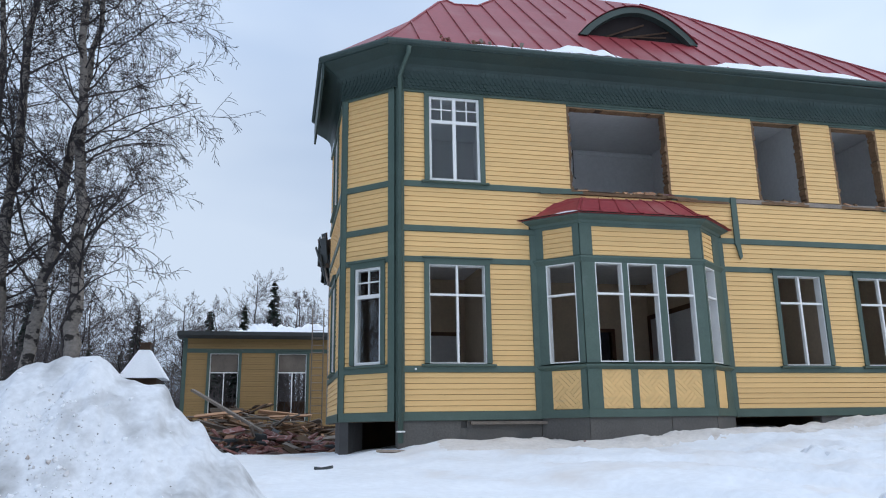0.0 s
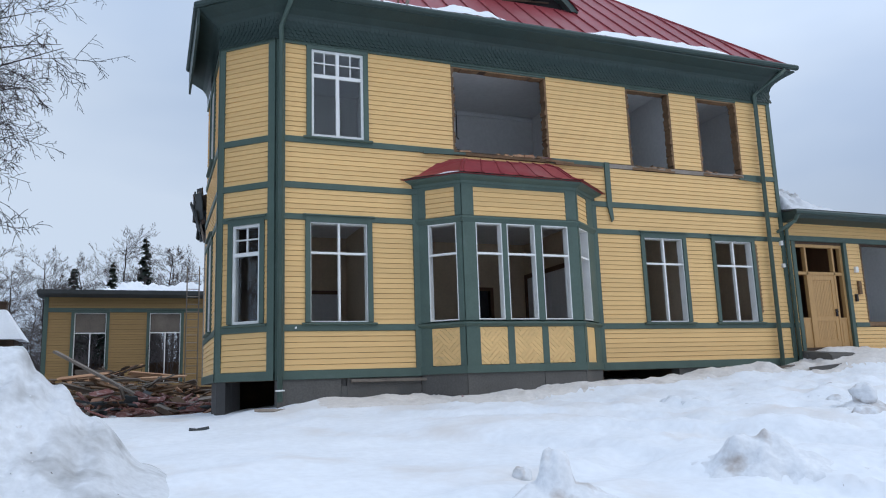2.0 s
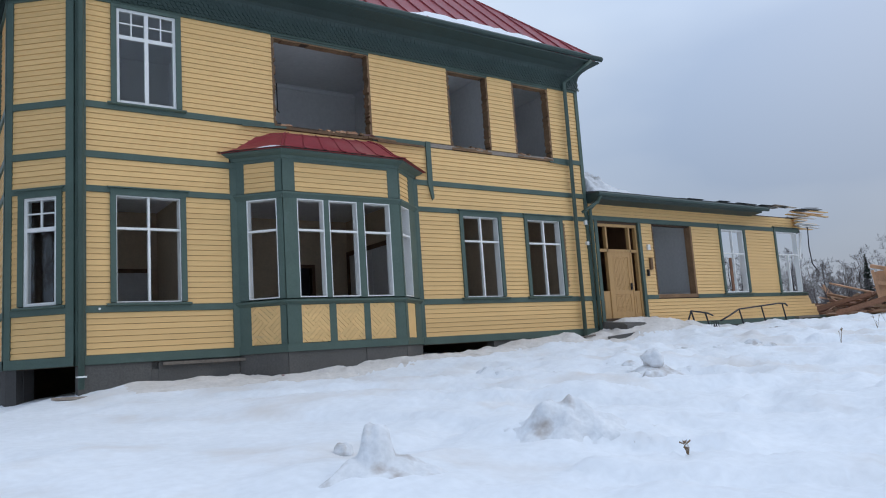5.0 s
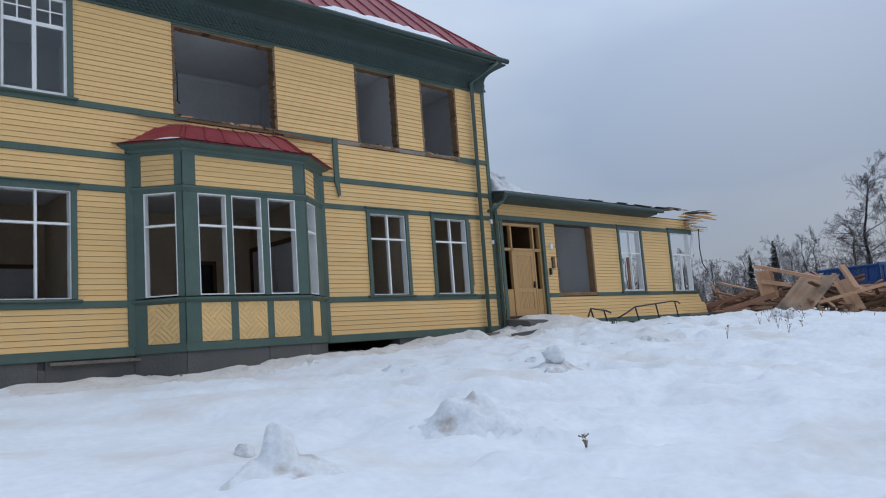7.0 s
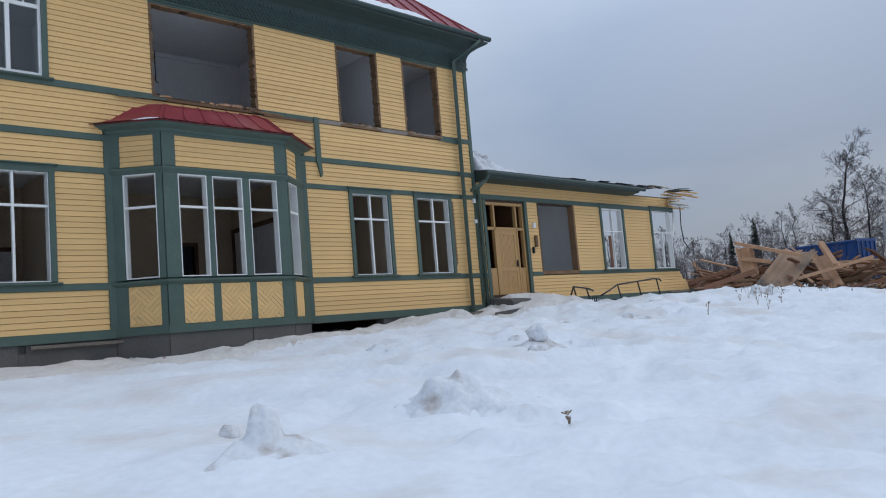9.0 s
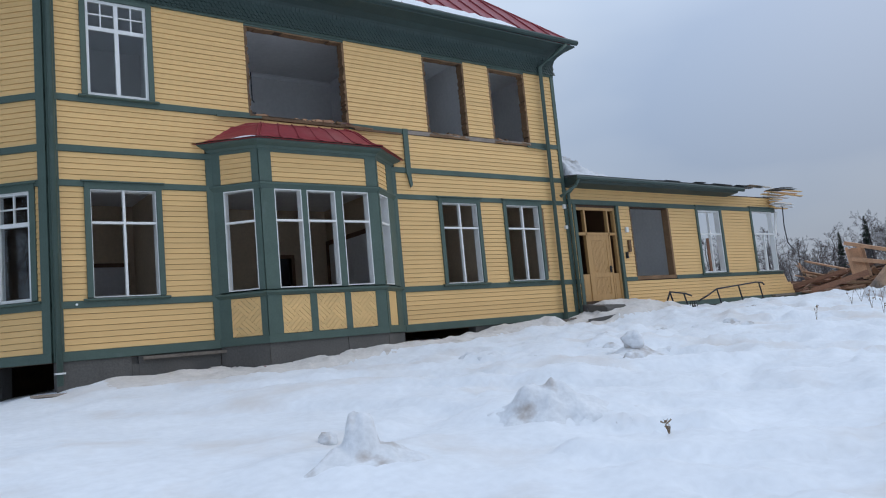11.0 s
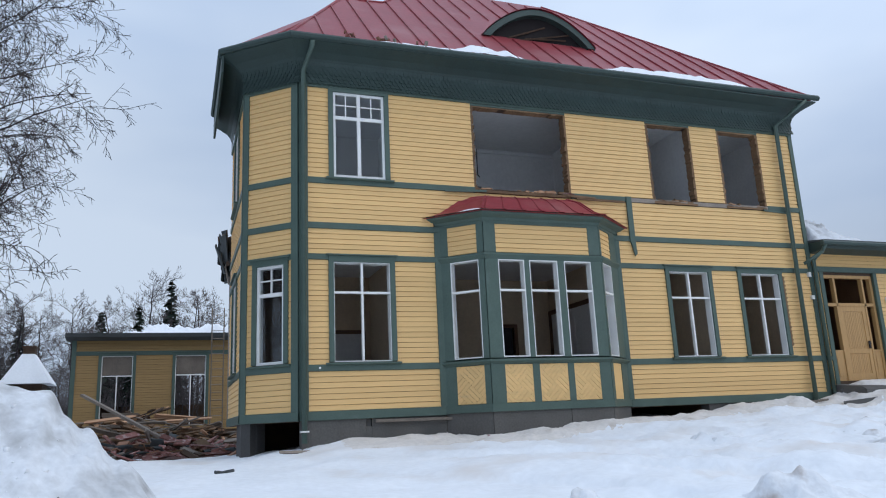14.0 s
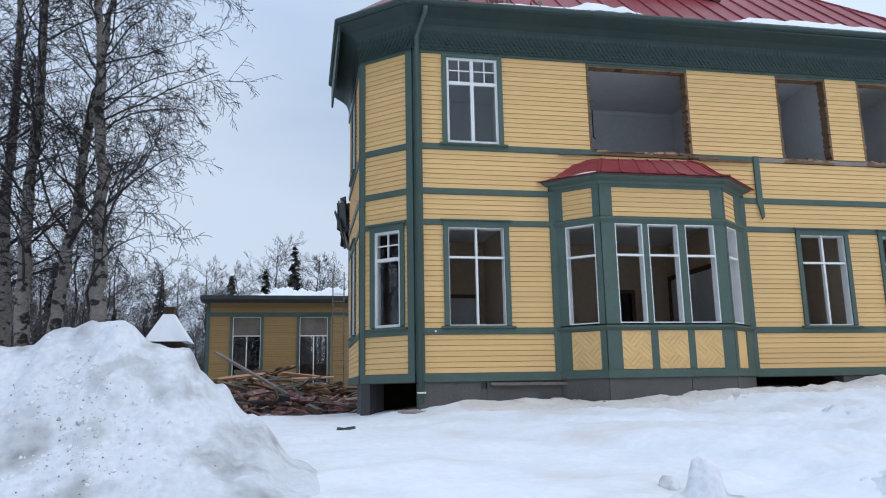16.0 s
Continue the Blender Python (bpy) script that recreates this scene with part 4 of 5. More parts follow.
def wing_snow(u, v):
    x, y = 13.75 + 8.4 * u, -0.35 + 2.9 * v
    n = noise.noise(Vector((x * 1.6, y * 1.6, 3))) + 0.6 * noise.noise(Vector((x * 4.5, y * 4.5, 1))) + 0.4 * noise.noise(Vector((x * 11, y * 11, 1)))
    t = (0.03 + 0.72 * (1 - sm(0.02, 0.34, u)) * (0.8 + 0.40 * n) + 0.07 * max(0, n + 0.1)) * min(1, 40 * u, 8 * (1 - u), 3.5 * v) - 0.03
    return x, y, 4.90 + 0.16 * (y + 0.58), t


snow_sheet("roof_snow", 150, 50, wing_snow, "rough grey old snow lying on the wing's roof", material=PILE_SNOW)

# ---- the far wing behind the house ----
far_wing = thing("rear_wing", (-3, 19.6, 0), "yellow single-storey rear wing, windows broken, wreckage heaped before it", "house wing")
Y_FAR = 19.6
FARF = Matrix.Translation((0, Y_FAR, 0))
F_HOLES = [(-4.92, -3.70, 1.1, 4.09), (-2.00, -0.74, 1.1, 4.09)]
f = Form(FARF)
holed(f, -6.05, 1.5, 0.1, 4.75, 0.02, 0.2, F_HOLES)
f.box(-6.05, -5.85, 0.2, 6.0, 0.1, 4.75)
f.box(-5.85, 1.5, 5.8, 6.0, 0.1, 2.2)
part("wall", f, DARKWOOD, far_wing)
boards = Form()
for z0, z1 in ((0.9, 1.8), (1.8, 4.14), (4.28, 4.75)):
    siding(far_wing, FARF, -5.95, 1.5, z0, z1, [(a - 0.12, b + 0.12, c, d + 0.1) for a, b, c, d in F_HOLES], boards)
part("siding", boards, OCHRE, far_wing, "dark brownish ochre boards", kind="stuff")
trim(FARF, -6.05, 1.5, 4.12, 4.30, far_wing)
for a, b in ((-6.07, -5.9),):
    f = Form(FARF)
    f.box(a, b, -0.05, 0.1, 0.4, 4.75)
    part("corner_board", f, GREEN, far_wing)
for h in F_HOLES:
    w = window(far_wing, FARF, *h, transom=0.72, panes=False, jamb=0.03, case=0.12, top_split=False, sill=False)
    f = Form(FARF)
    f.box(h[0] + 0.05, h[1] - 0.05, 0.05, 0.08, h[2] + (h[3] - h[2]) * 0.735, h[3] - 0.03)
    part("blind", f, GREYWOOD, w, "grey board behind the upper light")
f = Form(FARF)
f.prism([(0.0, 4.74), (-0.55, 4.84), (-0.6, 5.0), (0.0, 5.04), (6.0, 5.3), (6.0, 5.1)], -6.3, 1.8, "yz")
part("roof", f, FELT, far_wing, "low black felt roof")


def far_snow(u, v):
    x, y = -4.2 + 5.2 * u, Y_FAR - 0.3 + 4 * v
    t = (0.60 * max(0, noise.noise(Vector((x * 0.9, y * 0.9, 7))) + 0.40) + 0.36 * max(0, noise.noise(Vector((x * 3.1, y * 2.2, 2)))) + 0.08 * noise.noise(Vector((x * 8, y * 8, 2)))) * min(1, 4 * u, 6 * v) - 0.02
    return x, y, 5.02 + 0.045 * (y - Y_FAR), t


snow_sheet("roof_snow", 90, 40, far_snow, "lumpy snow left on the rear wing's roof")

# ---- ploughed snow bank ----
BANK_TOP = [(-9.6, 0.9), (-6.5, 1.05), (-5.4, 1.14), (-4.83, 1.26), (-4.62, 1.42), (-4.25, 1.44), (-3.9, 1.53), (-3.58, 1.30), (-3.22, 1.22), (-3.05, 0.98), (-2.86, 0.80), (-2.51, 0.48), (-2.0, 0.05), (-1.3, -0.4), (-0.7, -0.6)]


def bank(u, v):
    x, y = -9.5 + 8.7 * u, -9.0 + 6.6 * v
    ridge = -6.2 + 0.15 * math.sin(x)
    crown = next(za + (zb - za) * sm(a, b, x) for (a, za), (b, zb) in zip(BANK_TOP, BANK_TOP[1:]) if a <= x <= b)
    foot = ground_height(x, y)
    q = (y - ridge) / (1.25 if y < ridge else 1.1)
    across = math.exp(-abs(q) ** 1.7)
    p = Vector((x, y, 0))
    crumb = max(0, noise.noise(p * 0.9 + Vector((3, 0, 0))) + 0.15)
    rough = 0.07 * noise.noise(p * 1.6) + 0.07 * noise.noise(p * 3.4) + (0.03 + 0.17 * crumb) * noise.noise(p * 6.5) + (0.012 + 0.08 * crumb) * noise.noise(p * 15)
    edge = min(1, 6 * u, 6 * (1 - u), 5 * v, 5 * (1 - v))
    return x, y, foot - 0.06 * (1 - edge * across), (max(0, crown - foot) * across + rough * (0.10 + across) * (1 - sm(-2.9, -1.7, x))) * edge - 0.04 * sm(-2.4, -1.6, x)


snow_sheet("snow_bank", 260, 180, bank, "ploughed heap of dirty lumpy snow", material=PILE_SNOW)

# crumbled clods where the bank has slumped
rnd = random.Random(31)
for name, count, size, material, label in (("snow_clods", 260, 0.022, LUMP_SNOW, "small frozen clods crumbled down the snow bank"), ("grit", 220, 0.008, GRIT, "dark grit and dirty ice crumbs on the snow bank")):
    f = Form()
    for i in range(count):
        cx, cy, sx, sy = rnd.choice(((-4.05, -7.0, 0.35, 0.35), (-3.75, -7.3, 0.3, 0.3), (-4.3, -6.75, 0.25, 0.15), (-3.9, -7.6, 0.5, 0.3)))
        u, v = (rnd.gauss(cx, sx) + 9.5) / 8.7, (rnd.gauss(cy, sy) + 9.0) / 6.6
        x, y, z, t = bank(u, v)
        s = size * rnd.uniform(0.3, 1.0) * rnd.choice((1, 1, 1, 2.2))
        m = pose(x, y, z + t - 0.25 * s, rnd.uniform(0, 360), rnd.uniform(0, 360), rnd.uniform(0, 360))
        ring = [(s * rnd.uniform(0.7, 1.2) * math.cos(a), s * rnd.uniform(0.7, 1.2) * math.sin(a), rnd.uniform(-0.2, 0.2) * s) for a in (0, 1.26, 2.51, 3.77, 5.03)]
        f.add(ring + [(0, 0, 0.7 * s), (0, 0, -0.7 * s)], [(k, (k + 1) % 5, 5) for k in range(5)] + [((k + 1) % 5, k, 6) for k in range(5)], m)
    tagged(part(name, f, material, None, label, smooth=name == "snow_clods", kind="stuff"), category="snow")

# ---- eyebrow dormer, roof snow and roof rubble ----
Y_D = 0.9


def smooth_arch(k, dz=0.0):
    """Points along the dormer's arch, drawn in towards its middle by k."""
    pts, cx = [], 6.67
    for i in range(25):
        t = i / 24
        x = 5.05 + 3.25 * t
        z = 10.22 + 0.92 * (math.sin(math.pi * t) ** 0.85 if 0 < t < 1 else 0)
        pts.append((cx + (x - cx) * (1 - k), 10.22 + (z - 10.22) * (1 - 1.3 * k) + dz))
    return pts


outer, inner = smooth_arch(0.0), smooth_arch(0.13)
f = Form()
f.v = [(x, y, z) for curve, y in ((outer, Y_D - 0.10), (inner, Y_D - 0.10), (inner, Y_D + 0.10), (outer, Y_D + 0.10)) for x, z in curve]
f.f = [(k * 25 + i, k * 25 + i + 1, (k + 1) % 4 * 25 + i + 1, (k + 1) % 4 * 25 + i) for k in range(4) for i in range(24)]
dormer = part("dormer", f, GREEN_DARK, house, "green-edged eyebrow dormer without its glass")
f = Form()
f.v = [(x, Y_D - 0.14, z + 0.03) for x, z in outer] + [(x, max((z - Z_EAVE - 0.05) / SLOPE - OVER + 0.25, Y_D), z + 0.1) for x, z in outer]
f.f = [(i, i + 1, 26 + i, 25 + i) for i in range(24)]
part("dormer_roof", f, RED, dormer)
# No opening is cut in the roof: this sheet paints the loft's shade.
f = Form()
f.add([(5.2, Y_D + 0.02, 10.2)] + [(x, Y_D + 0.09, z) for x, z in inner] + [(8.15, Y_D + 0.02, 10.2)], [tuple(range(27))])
part("dormer_shade", f, LOFT_SHADE, dormer, "near-black sheet painted as the loft's shade")
for i, (a, b) in enumerate((((5.8, 10.3), (6.9, 10.75)), ((6.3, 10.35), (7.5, 10.45)), ((6.0, 10.25), (7.6, 10.62)))):
    f = Form()
    f.tube([(a[0], Y_D + 0.05, a[1]), (b[0], Y_D + 0.06, b[1])], 0.025, 4)
    part("rafter", f, DARKWOOD, dormer)


def eave_patch(x0, x1, depth, thick, seed):
    def place(u, v):
        x = x0 + (x1 - x0) * u
        top = depth * (0.35 + 0.65 * math.sin(math.pi * u) ** 0.7) * (0.7 + 0.6 * noise.noise(Vector((x * 1.5, seed, 0))))
        y = -OVER + 0.04 + max(0.02, top) * v
        t = thick * min(1, 4 * u, 4 * (1 - u)) * math.sin(math.pi * min(0.98, v * 0.9 + 0.08)) ** 0.5
        return x, y, Z_EAVE + 0.06 + SLOPE * (y + OVER), t * (0.8 + 0.5 * noise.noise(Vector((x * 4, y * 4, seed)))) - 0.01
    return snow_sheet("roof_snow", 30, 10, place, "slab of old snow resting against the roof gutter")


eave_patch(3.75, 5.5, 0.55, 0.14, 1)
eave_patch(7.5, 12.4, 0.50, 0.14, 2)
eave_patch(1.6, 5.0, 0.12, 0.05, 4)
rubble = thing("roof_rubble", (2.1, -0.45, 8.9), "broken brick rubble caught behind the roof gutter", "rubble")
for i in range(22):
    cl = random.choice((1.3, 1.95, 2.05, 2.2, 2.95))
    f = Form(pose(cl + random.uniform(-0.16, 0.16), -OVER + random.uniform(0.06, 0.24), Z_EAVE + 0.16 + random.uniform(0, 0.10), random.uniform(0, 90), random.uniform(0, 90), random.uniform(0, 180)))
    s = random.uniform(0.3, 0.75)
    f.box(-0.1 * s, 0.1 * s, -0.05 * s, 0.05 * s, -0.03, 0.03)
    part("brick", f, random.choice((BRICK, REDWOOD, GREYWOOD)), rubble)


def bay_snow(u, v):
    p = low[0].lerp(low[1], 0.55 + 0.5 * u) if u < 0.9 else low[1].lerp(low[2], (u - 0.9) * 1.2)
    q = flare[0].lerp(flare[1], 0.55 + 0.5 * u) if u < 0.9 else flare[1].lerp(flare[2], (u - 0.9) * 1.2)
    r = p.lerp(q, 0.15 + 0.7 * v)
    return r.x, r.y, r.z, 0.035 * math.sin(math.pi * u) * math.sin(math.pi * v) - 0.008


snow_sheet("roof_snow", 24, 6, bay_snow, "strip of snow on the bay's red roof")

# loose ends on the front wall
f = Form()
f.box(8.17, 8.31, -0.07, -0.03, 4.72, 5.86)
f.prism([(8.19, 4.72), (8.31, 4.72), (8.33, 4.45), (8.27, 4.38), (8.24, 4.5)], -0.07, -0.03)
part("hanging_board", f, GREEN, house, "green board hanging loose")
for a, b, z, r in ((12.3, 13.05, 5.70, 3), (3.5, 4.5, 5.70, -2.5), (6.55, 7.3, 5.76, 2.5), (6.8, 8.1, 5.70, 0.5)):
    f = Form(pose(a, -0.07, z, 0, r, 0))
    f.box(0, b - a, -0.02, 0.01, 0, 0.05)
    part("loose_strip", f, random.choice((GREEN, RAWWOOD)), house)
f = Form()
f.box(8.31, 12.5, -0.035, 0.01, 5.74, 5.84)
part("bare_band", f, GREYWOOD, house, "bare weathered band where trim was torn off")
f = Form()
f.prism([(12.60, 2.2)] + [(12.63 + (0.045 if i % 2 else 0.0), 2.2 + 0.053 * i) for i in range(34)] + [(12.60, 4.0)], -0.06, 0.0)
part("stripped_edge", f, RAWWOOD, house, "bare brown cut wood edge")
f = Form()
f.box(0.30, 0.46, -0.21, -0.06, 0.655, 0.685)
part("pipe_clamp", f, WHITE, house, "pale pipe clamp")
f = Form()
f.tube([(0.70, -0.05, 1.885), (0.70, -0.075, 1.885)], 0.022, 8)
part("wall_knob", f, WHITE, house, "small white fitting")
# cables hanging from the wing's torn end
for k, (x, y, r) in enumerate(((24.75, -0.2, 0.014), (24.9, -0.1, 0.012))):
    f = Form()
    f.tube([(x, y, 4.5), (x + 0.1, y - 0.05, 4.3), (x + 0.12, y, 3.6), (x + 0.3, y + 0.05, 3.0), (x + 0.5, y, 2.75), (x + 0.15, y, 2.6)], r, 5)
    part("cable", f, IRON, wing, "hanging electric cable")
f = Form(pose(24.55, 0.0, 3.2, 0, 14, 0))
f.box(-0.05, 0.05, 0, 0.05, 0, 1.0)
part("hanging_strip", f, WHITE, wing)
f = Form()
f.box(20.65, 20.95, 0.3, 0.34, 1.98, 3.2)
part("inner_board", f, REDWOOD, wing)
f = Form()
for i in range(5):
    f.box(23.6 + 0.22 * i, 25.0 + 0.30 * i, -0.2 - 0.05 * i, 0.3, 1.02 - 0.10 * i, 1.08 - 0.10 * i)
part("broken_sill", f, GREYWOOD, wing)

# ---- iron hand rail by the steps ----
rail = thing("hand_rail", (18.5, -1.0, 0.9), "bent black iron hand rail lying half in the snow", "railing")
def bar(path, r=0.026, name="rail_bar"):
    f = Form()
    f.tube(path, r, 6)
    part(name, f, IRON, rail, smooth=True)


bar([(17.9, -1.0, 1.05), (18.4, -1.0, 1.20), (18.9, -1.0, 1.38), (20.2, -1.0, 1.46), (21.1, -1.0, 1.52), (21.5, -1.0, 1.50), (21.6, -1.0, 1.42)])
bar([(16.2, -1.0, 0.85), (16.55, -1.0, 1.38), (17.3, -1.0, 1.30), (17.55, -1.0, 1.22)])
for x, z in ((18.9, 1.38), (20.1, 1.46), (21.3, 1.51), (16.55, 1.38), (17.2, 1.30)):
    bar([(x, -1.0, z), (x + 0.22, -1.0, 0.7)], name="post")
for k in range(3):
    bar([(17.35 + 0.1 * k, -1.05, 0.75), (17.4 + 0.1 * k, -1.05, 1.05), (17.5 + 0.1 * k, -1.05, 1.02), (17.55 + 0.1 * k, -1.05, 0.75)], 0.014, "scroll")
step = Form()
step.prism([(-1.0, 0.6), (-1.0, 1.05), (-0.9, 1.12), (0.0, 1.22), (0.0, 0.6)], 13.75, 14.6, "yz")
tagged(part("stone_step", step, CONCRETE, None, "broken grey concrete step at the door", smooth=False), category="step")


for x, y, w in ((13.35, -1.2, 0.5),):
    f = Form(pose(x, y, ground_height(x, y) + 0.02, random.uniform(-12, 12), random.uniform(-12, 12), random.uniform(-30, 30)))
    f.prism([(-w, -0.1), (w * 0.9, -0.13), (w, 0.1), (0.2 * w, 0.15), (-w * 0.8, 0.11)], -0.12, random.uniform(0.06, 0.12), "xy")
    tagged(part("stone", f, CONCRETE, None, "broken concrete slab by the door step"), category="stone")
for x, z, w, h, material in ((16.1, 3.40, 0.05, 0.08, WHITE), (13.5, 4.05, 0.04, 0.06, WHITE), (13.5, 3.45, 0.04, 0.05, WHITE), (15.98, 2.62, 0.03, 0.10, IRON), (16.14, 2.9, 0.05, 0.18, RAWWOOD)):
    f = Form()
    f.box(x - w, x + w, -0.09, -0.02, z - h, z + h)
    part("wall_fitting", f, material, wing, "small fitting beside the door")

# ---- lumps of frozen snow ----
def snow_mound(x, y, half, shape, label, material=None):
    """A frozen drift with its foot in the snow; shape(u, v): its height at u across the slope and v up it."""
    f, n = Form(), 72
    c, d = (0.80, -0.60), (0.60, 0.80)
    for j in range(n + 1):
        for i in range(n + 1):
            u, v = half * (2 * i / n - 1), half * (2 * j / n - 1)
            px_, py_ = x + u * c[0] + v * d[0], y + u * c[1] + v * d[1]
            q = Vector((px_, py_, 0))
            u += 0.05 * noise.noise(q * 4.1)
            v += 0.05 * noise.noise(q * 4.1 + Vector((9, 0, 0)))
            h = shape(u, v)
            h *= 1 + 0.26 * noise.noise(q * 5.0) + 0.16 * noise.noise(q * 11) + 0.05 * noise.noise(q * 25)
            edge = min(1, 6 * i / n, 6 * (1 - i / n), 6 * j / n, 6 * (1 - j / n))
            f.v.append((px_, py_, ground_height(px_, py_) + h * edge - 0.05 * (1 - sm(0.0, 0.10, h * edge))))
    f.f = [(j * (n + 1) + i, j * (n + 1) + i + 1, (j + 1) * (n + 1) + i + 1, (j + 1) * (n + 1) + i) for j in range(n) for i in range(n)]
    return tagged(part("snow_lump", f, material or LUMP_SNOW, None, label, smooth=True), category="snow lump", group="lumps in the snow field")


def bell(u, v, a, b):
    return math.exp(-(u / a) ** 2 - (v / b) ** 2)


def crest_line(u, v, du, dv, length, width):
    """A narrow ridge that runs out from the middle along (du, dv) and sinks."""
    along, off = u * du + v * dv, u * dv - v * du
    return sm(-0.15, 0.05, along) * (1 - sm(0, length, along)) * math.exp(-(off / width) ** 2)


snow_mound(1.34, -9.0, 0.85, lambda u, v: 0.19 * (1 - sm(0.12, 0.19, math.hypot(1.15 * u, 0.9 * v))) + 0.10 * bell(u - 0.07, v, 0.34, 0.28) + 0.10 * crest_line(u, v, -0.75, -0.66, 0.95, 0.10) + 0.06 * bell(u - 0.35, v - 0.1, 0.3, 0.2), "tall eroded stump of frozen snow with a brown streak")
snow_mound(3.78, -8.85, 1.05, lambda u, v: 0.09 * (1 - sm(0.06, 0.22, math.hypot(u + 0.22, v))) + 0.13 * bell(u, v, 0.46, 0.3) + 0.08 * crest_line(u, v, 0.96, -0.28, 1.0, 0.2) + 0.08 * crest_line(u, v, -0.9, -0.4, 0.9, 0.12), "sloping drift of frozen snow with a dirty crumbled face")
snow_mound(8.2, -6.4, 1.0, lambda u, v: 0.12 * bell(u, v, 0.42, 0.34) + 0.05 * crest_line(u, v, -0.6, -0.8, 1.0, 0.2), "low drift of frozen snow under a knob")


def snow_knob(x, y, z, r, seed, label):
    """A round worn ball of crusted snow."""
    f, n, m = Form(), 28, 18
    for j in range(m + 1):
        for i in range(n):
            a, b = 2 * math.pi * i / n, math.pi * j / m
            d = Vector((math.sin(b) * math.cos(a), math.sin(b) * math.sin(a), math.cos(b)))
            q = r * (1 + 0.25 * noise.noise(d * 1.8 + Vector((seed, 0, 0))) + 0.12 * noise.noise(d * 5))
            f.v.append((x + q * d.x, y + q * d.y, z + 0.9 * q * d.z))
    f.f = [(j * n + i, j * n + (i + 1) % n, (j + 1) * n + (i + 1) % n, (j + 1) * n + i) for j in range(m) for i in range(n)]
    return tagged(part("snow_lump", f, LUMP_SNOW, None, label, smooth=True), category="snow lump", group="lumps in the snow field")


snow_knob(8.15, -6.45, 0.33, 0.185, 3.0, "round knob of frozen dirty snow")
snow_knob(1.62, -7.8, ground_height(1.62, -7.8) + 0.03, 0.10, 5.0, "small clod of frozen snow")
snow_mound(21.5, -4.6, 1.1, lambda u, v: 0.15 * (1 - sm(0.25, 0.5, math.hypot(u, v))) + 0.06 * bell(u, v, 0.6, 0.5), "block of frozen snow beside dead stalks")
rnd = random.Random(23)
for i in range(12):
    h = rnd.uniform(0.05, 0.10)
    snow_mound(rnd.uniform(6, 18), rnd.uniform(-8, -2.5), 0.45, lambda u, v: h * (1 - sm(0.08, 0.3, math.hypot(u, 1.6 * v))), "low crust of frozen snow")


def weed(x, y, h, seed, n=5):
    rnd = random.Random(seed)
    w = Form()
    z = ground_height(x, y) - 0.03
    for i in range(n):
        dx, dy = rnd.uniform(-0.25, 0.25) * h, rnd.uniform(-0.25, 0.25) * h
        hh = h * rnd.uniform(0.5, 1.0)
        w.tube([(x, y, z), (x + dx * 0.4, y + dy * 0.4, z + hh * 0.5), (x + dx, y + dy, z + hh)], [0.005, 0.004, 0.002], 3)
        for k in range(2):
            w.tube([(x + dx * 0.7, y + dy * 0.7, z + hh * 0.8), (x + dx + rnd.uniform(-0.08, 0.08), y + dy, z + hh * 0.92)], [0.004, 0.009], 4)
    tagged(part("weed", w, STRAW, None, "dead brown weed stalk standing in the snow"), category="weed", group="weeds in the snow")


weed(3.83, -10.37, 0.19, 4, 5)
for i, (x, y) in enumerate(((19.6, -5.2), (19.9, -5.4), (20.4, -5.0), (20.9, -5.1), (21.3, -5.3), (20.2, -4.7), (13.4, -6.9), (17.0, -6.4), (22.3, -6.2), (23.2, -6.6), (23.9, -7.0), (18.0, -6.6), (20.6, -5.5), (21.8, -5.6), (22.6, -5.9), (19.2, -4.9), (24.4, -7.2), (16.2, -7.0), (22.9, -5.2), (23.6, -5.9))):
    weed(x, y, 0.55 if i < 6 else 0.40, 10 + i, 3)


def wall_ridge(u, v):
    """The soiled ridge of snow that slid and drifted against the front wall."""
    x = 0.9 + 16.6 * u
    y0 = -1.75 + 0.35 * noise.noise(Vector((x * 0.6, 2, 0)))
    y = y0 + (-0.04 - y0) * v
    hump = math.sin(math.pi * min(1, 0.05 + 0.62 * v)) ** 1.2
    t = (0.075 + 0.06 * noise.noise(Vector((x * 1.1, y * 1.5, 0))) + 0.04 * noise.noise(Vector((x * 4, y * 4, 5))) + 0.015 * noise.noise(Vector((x * 11, y * 11, 5)))) * hump
    return x, y, ground_height(x, y), t * min(1, 8 * u, 8 * (1 - u)) - 0.03 * (1 - min(1, 5 * v)) - 0.004


snow_sheet("snow_ridge", 240, 24, wall_ridge, "soiled brownish snow ridge along the house wall", material=DIRTY_SNOW)

# small fragments on the snow near the wall
for i, (x, y, w, material) in enumerate(((-1.2, -2.6, 0.11, FELT), (-1.32, -2.55, 0.06, FELT), (3.2, -0.55, 0.14, BRICK), (3.32, -0.6, 0.09, GREYWOOD), (3.75, -0.75, 0.16, FELT), (3.95, -0.82, 0.10, BRICK), (8.1, -6.95, 0.06, FELT), (12.9, -0.5, 0.5, GREYWOOD), (12.1, -0.45, 0.7, GREYWOOD), (0.2, -0.7, 0.4, GREYWOOD))):
    f = Form(pose(x, y, ground_height(x, y) + 0.02, random.uniform(-15, 15), random.uniform(-10, 10), random.uniform(-40, 40)))
    f.prism([(-w, -0.04), (w * 0.8, -0.05), (w, 0.03), (-w * 0.7, 0.05)], -0.02, 0.025, "xy")
    tagged(part("fragment", f, material, None, "broken fragment lying on the snow"), category="fragment", group="fragments on the snow")


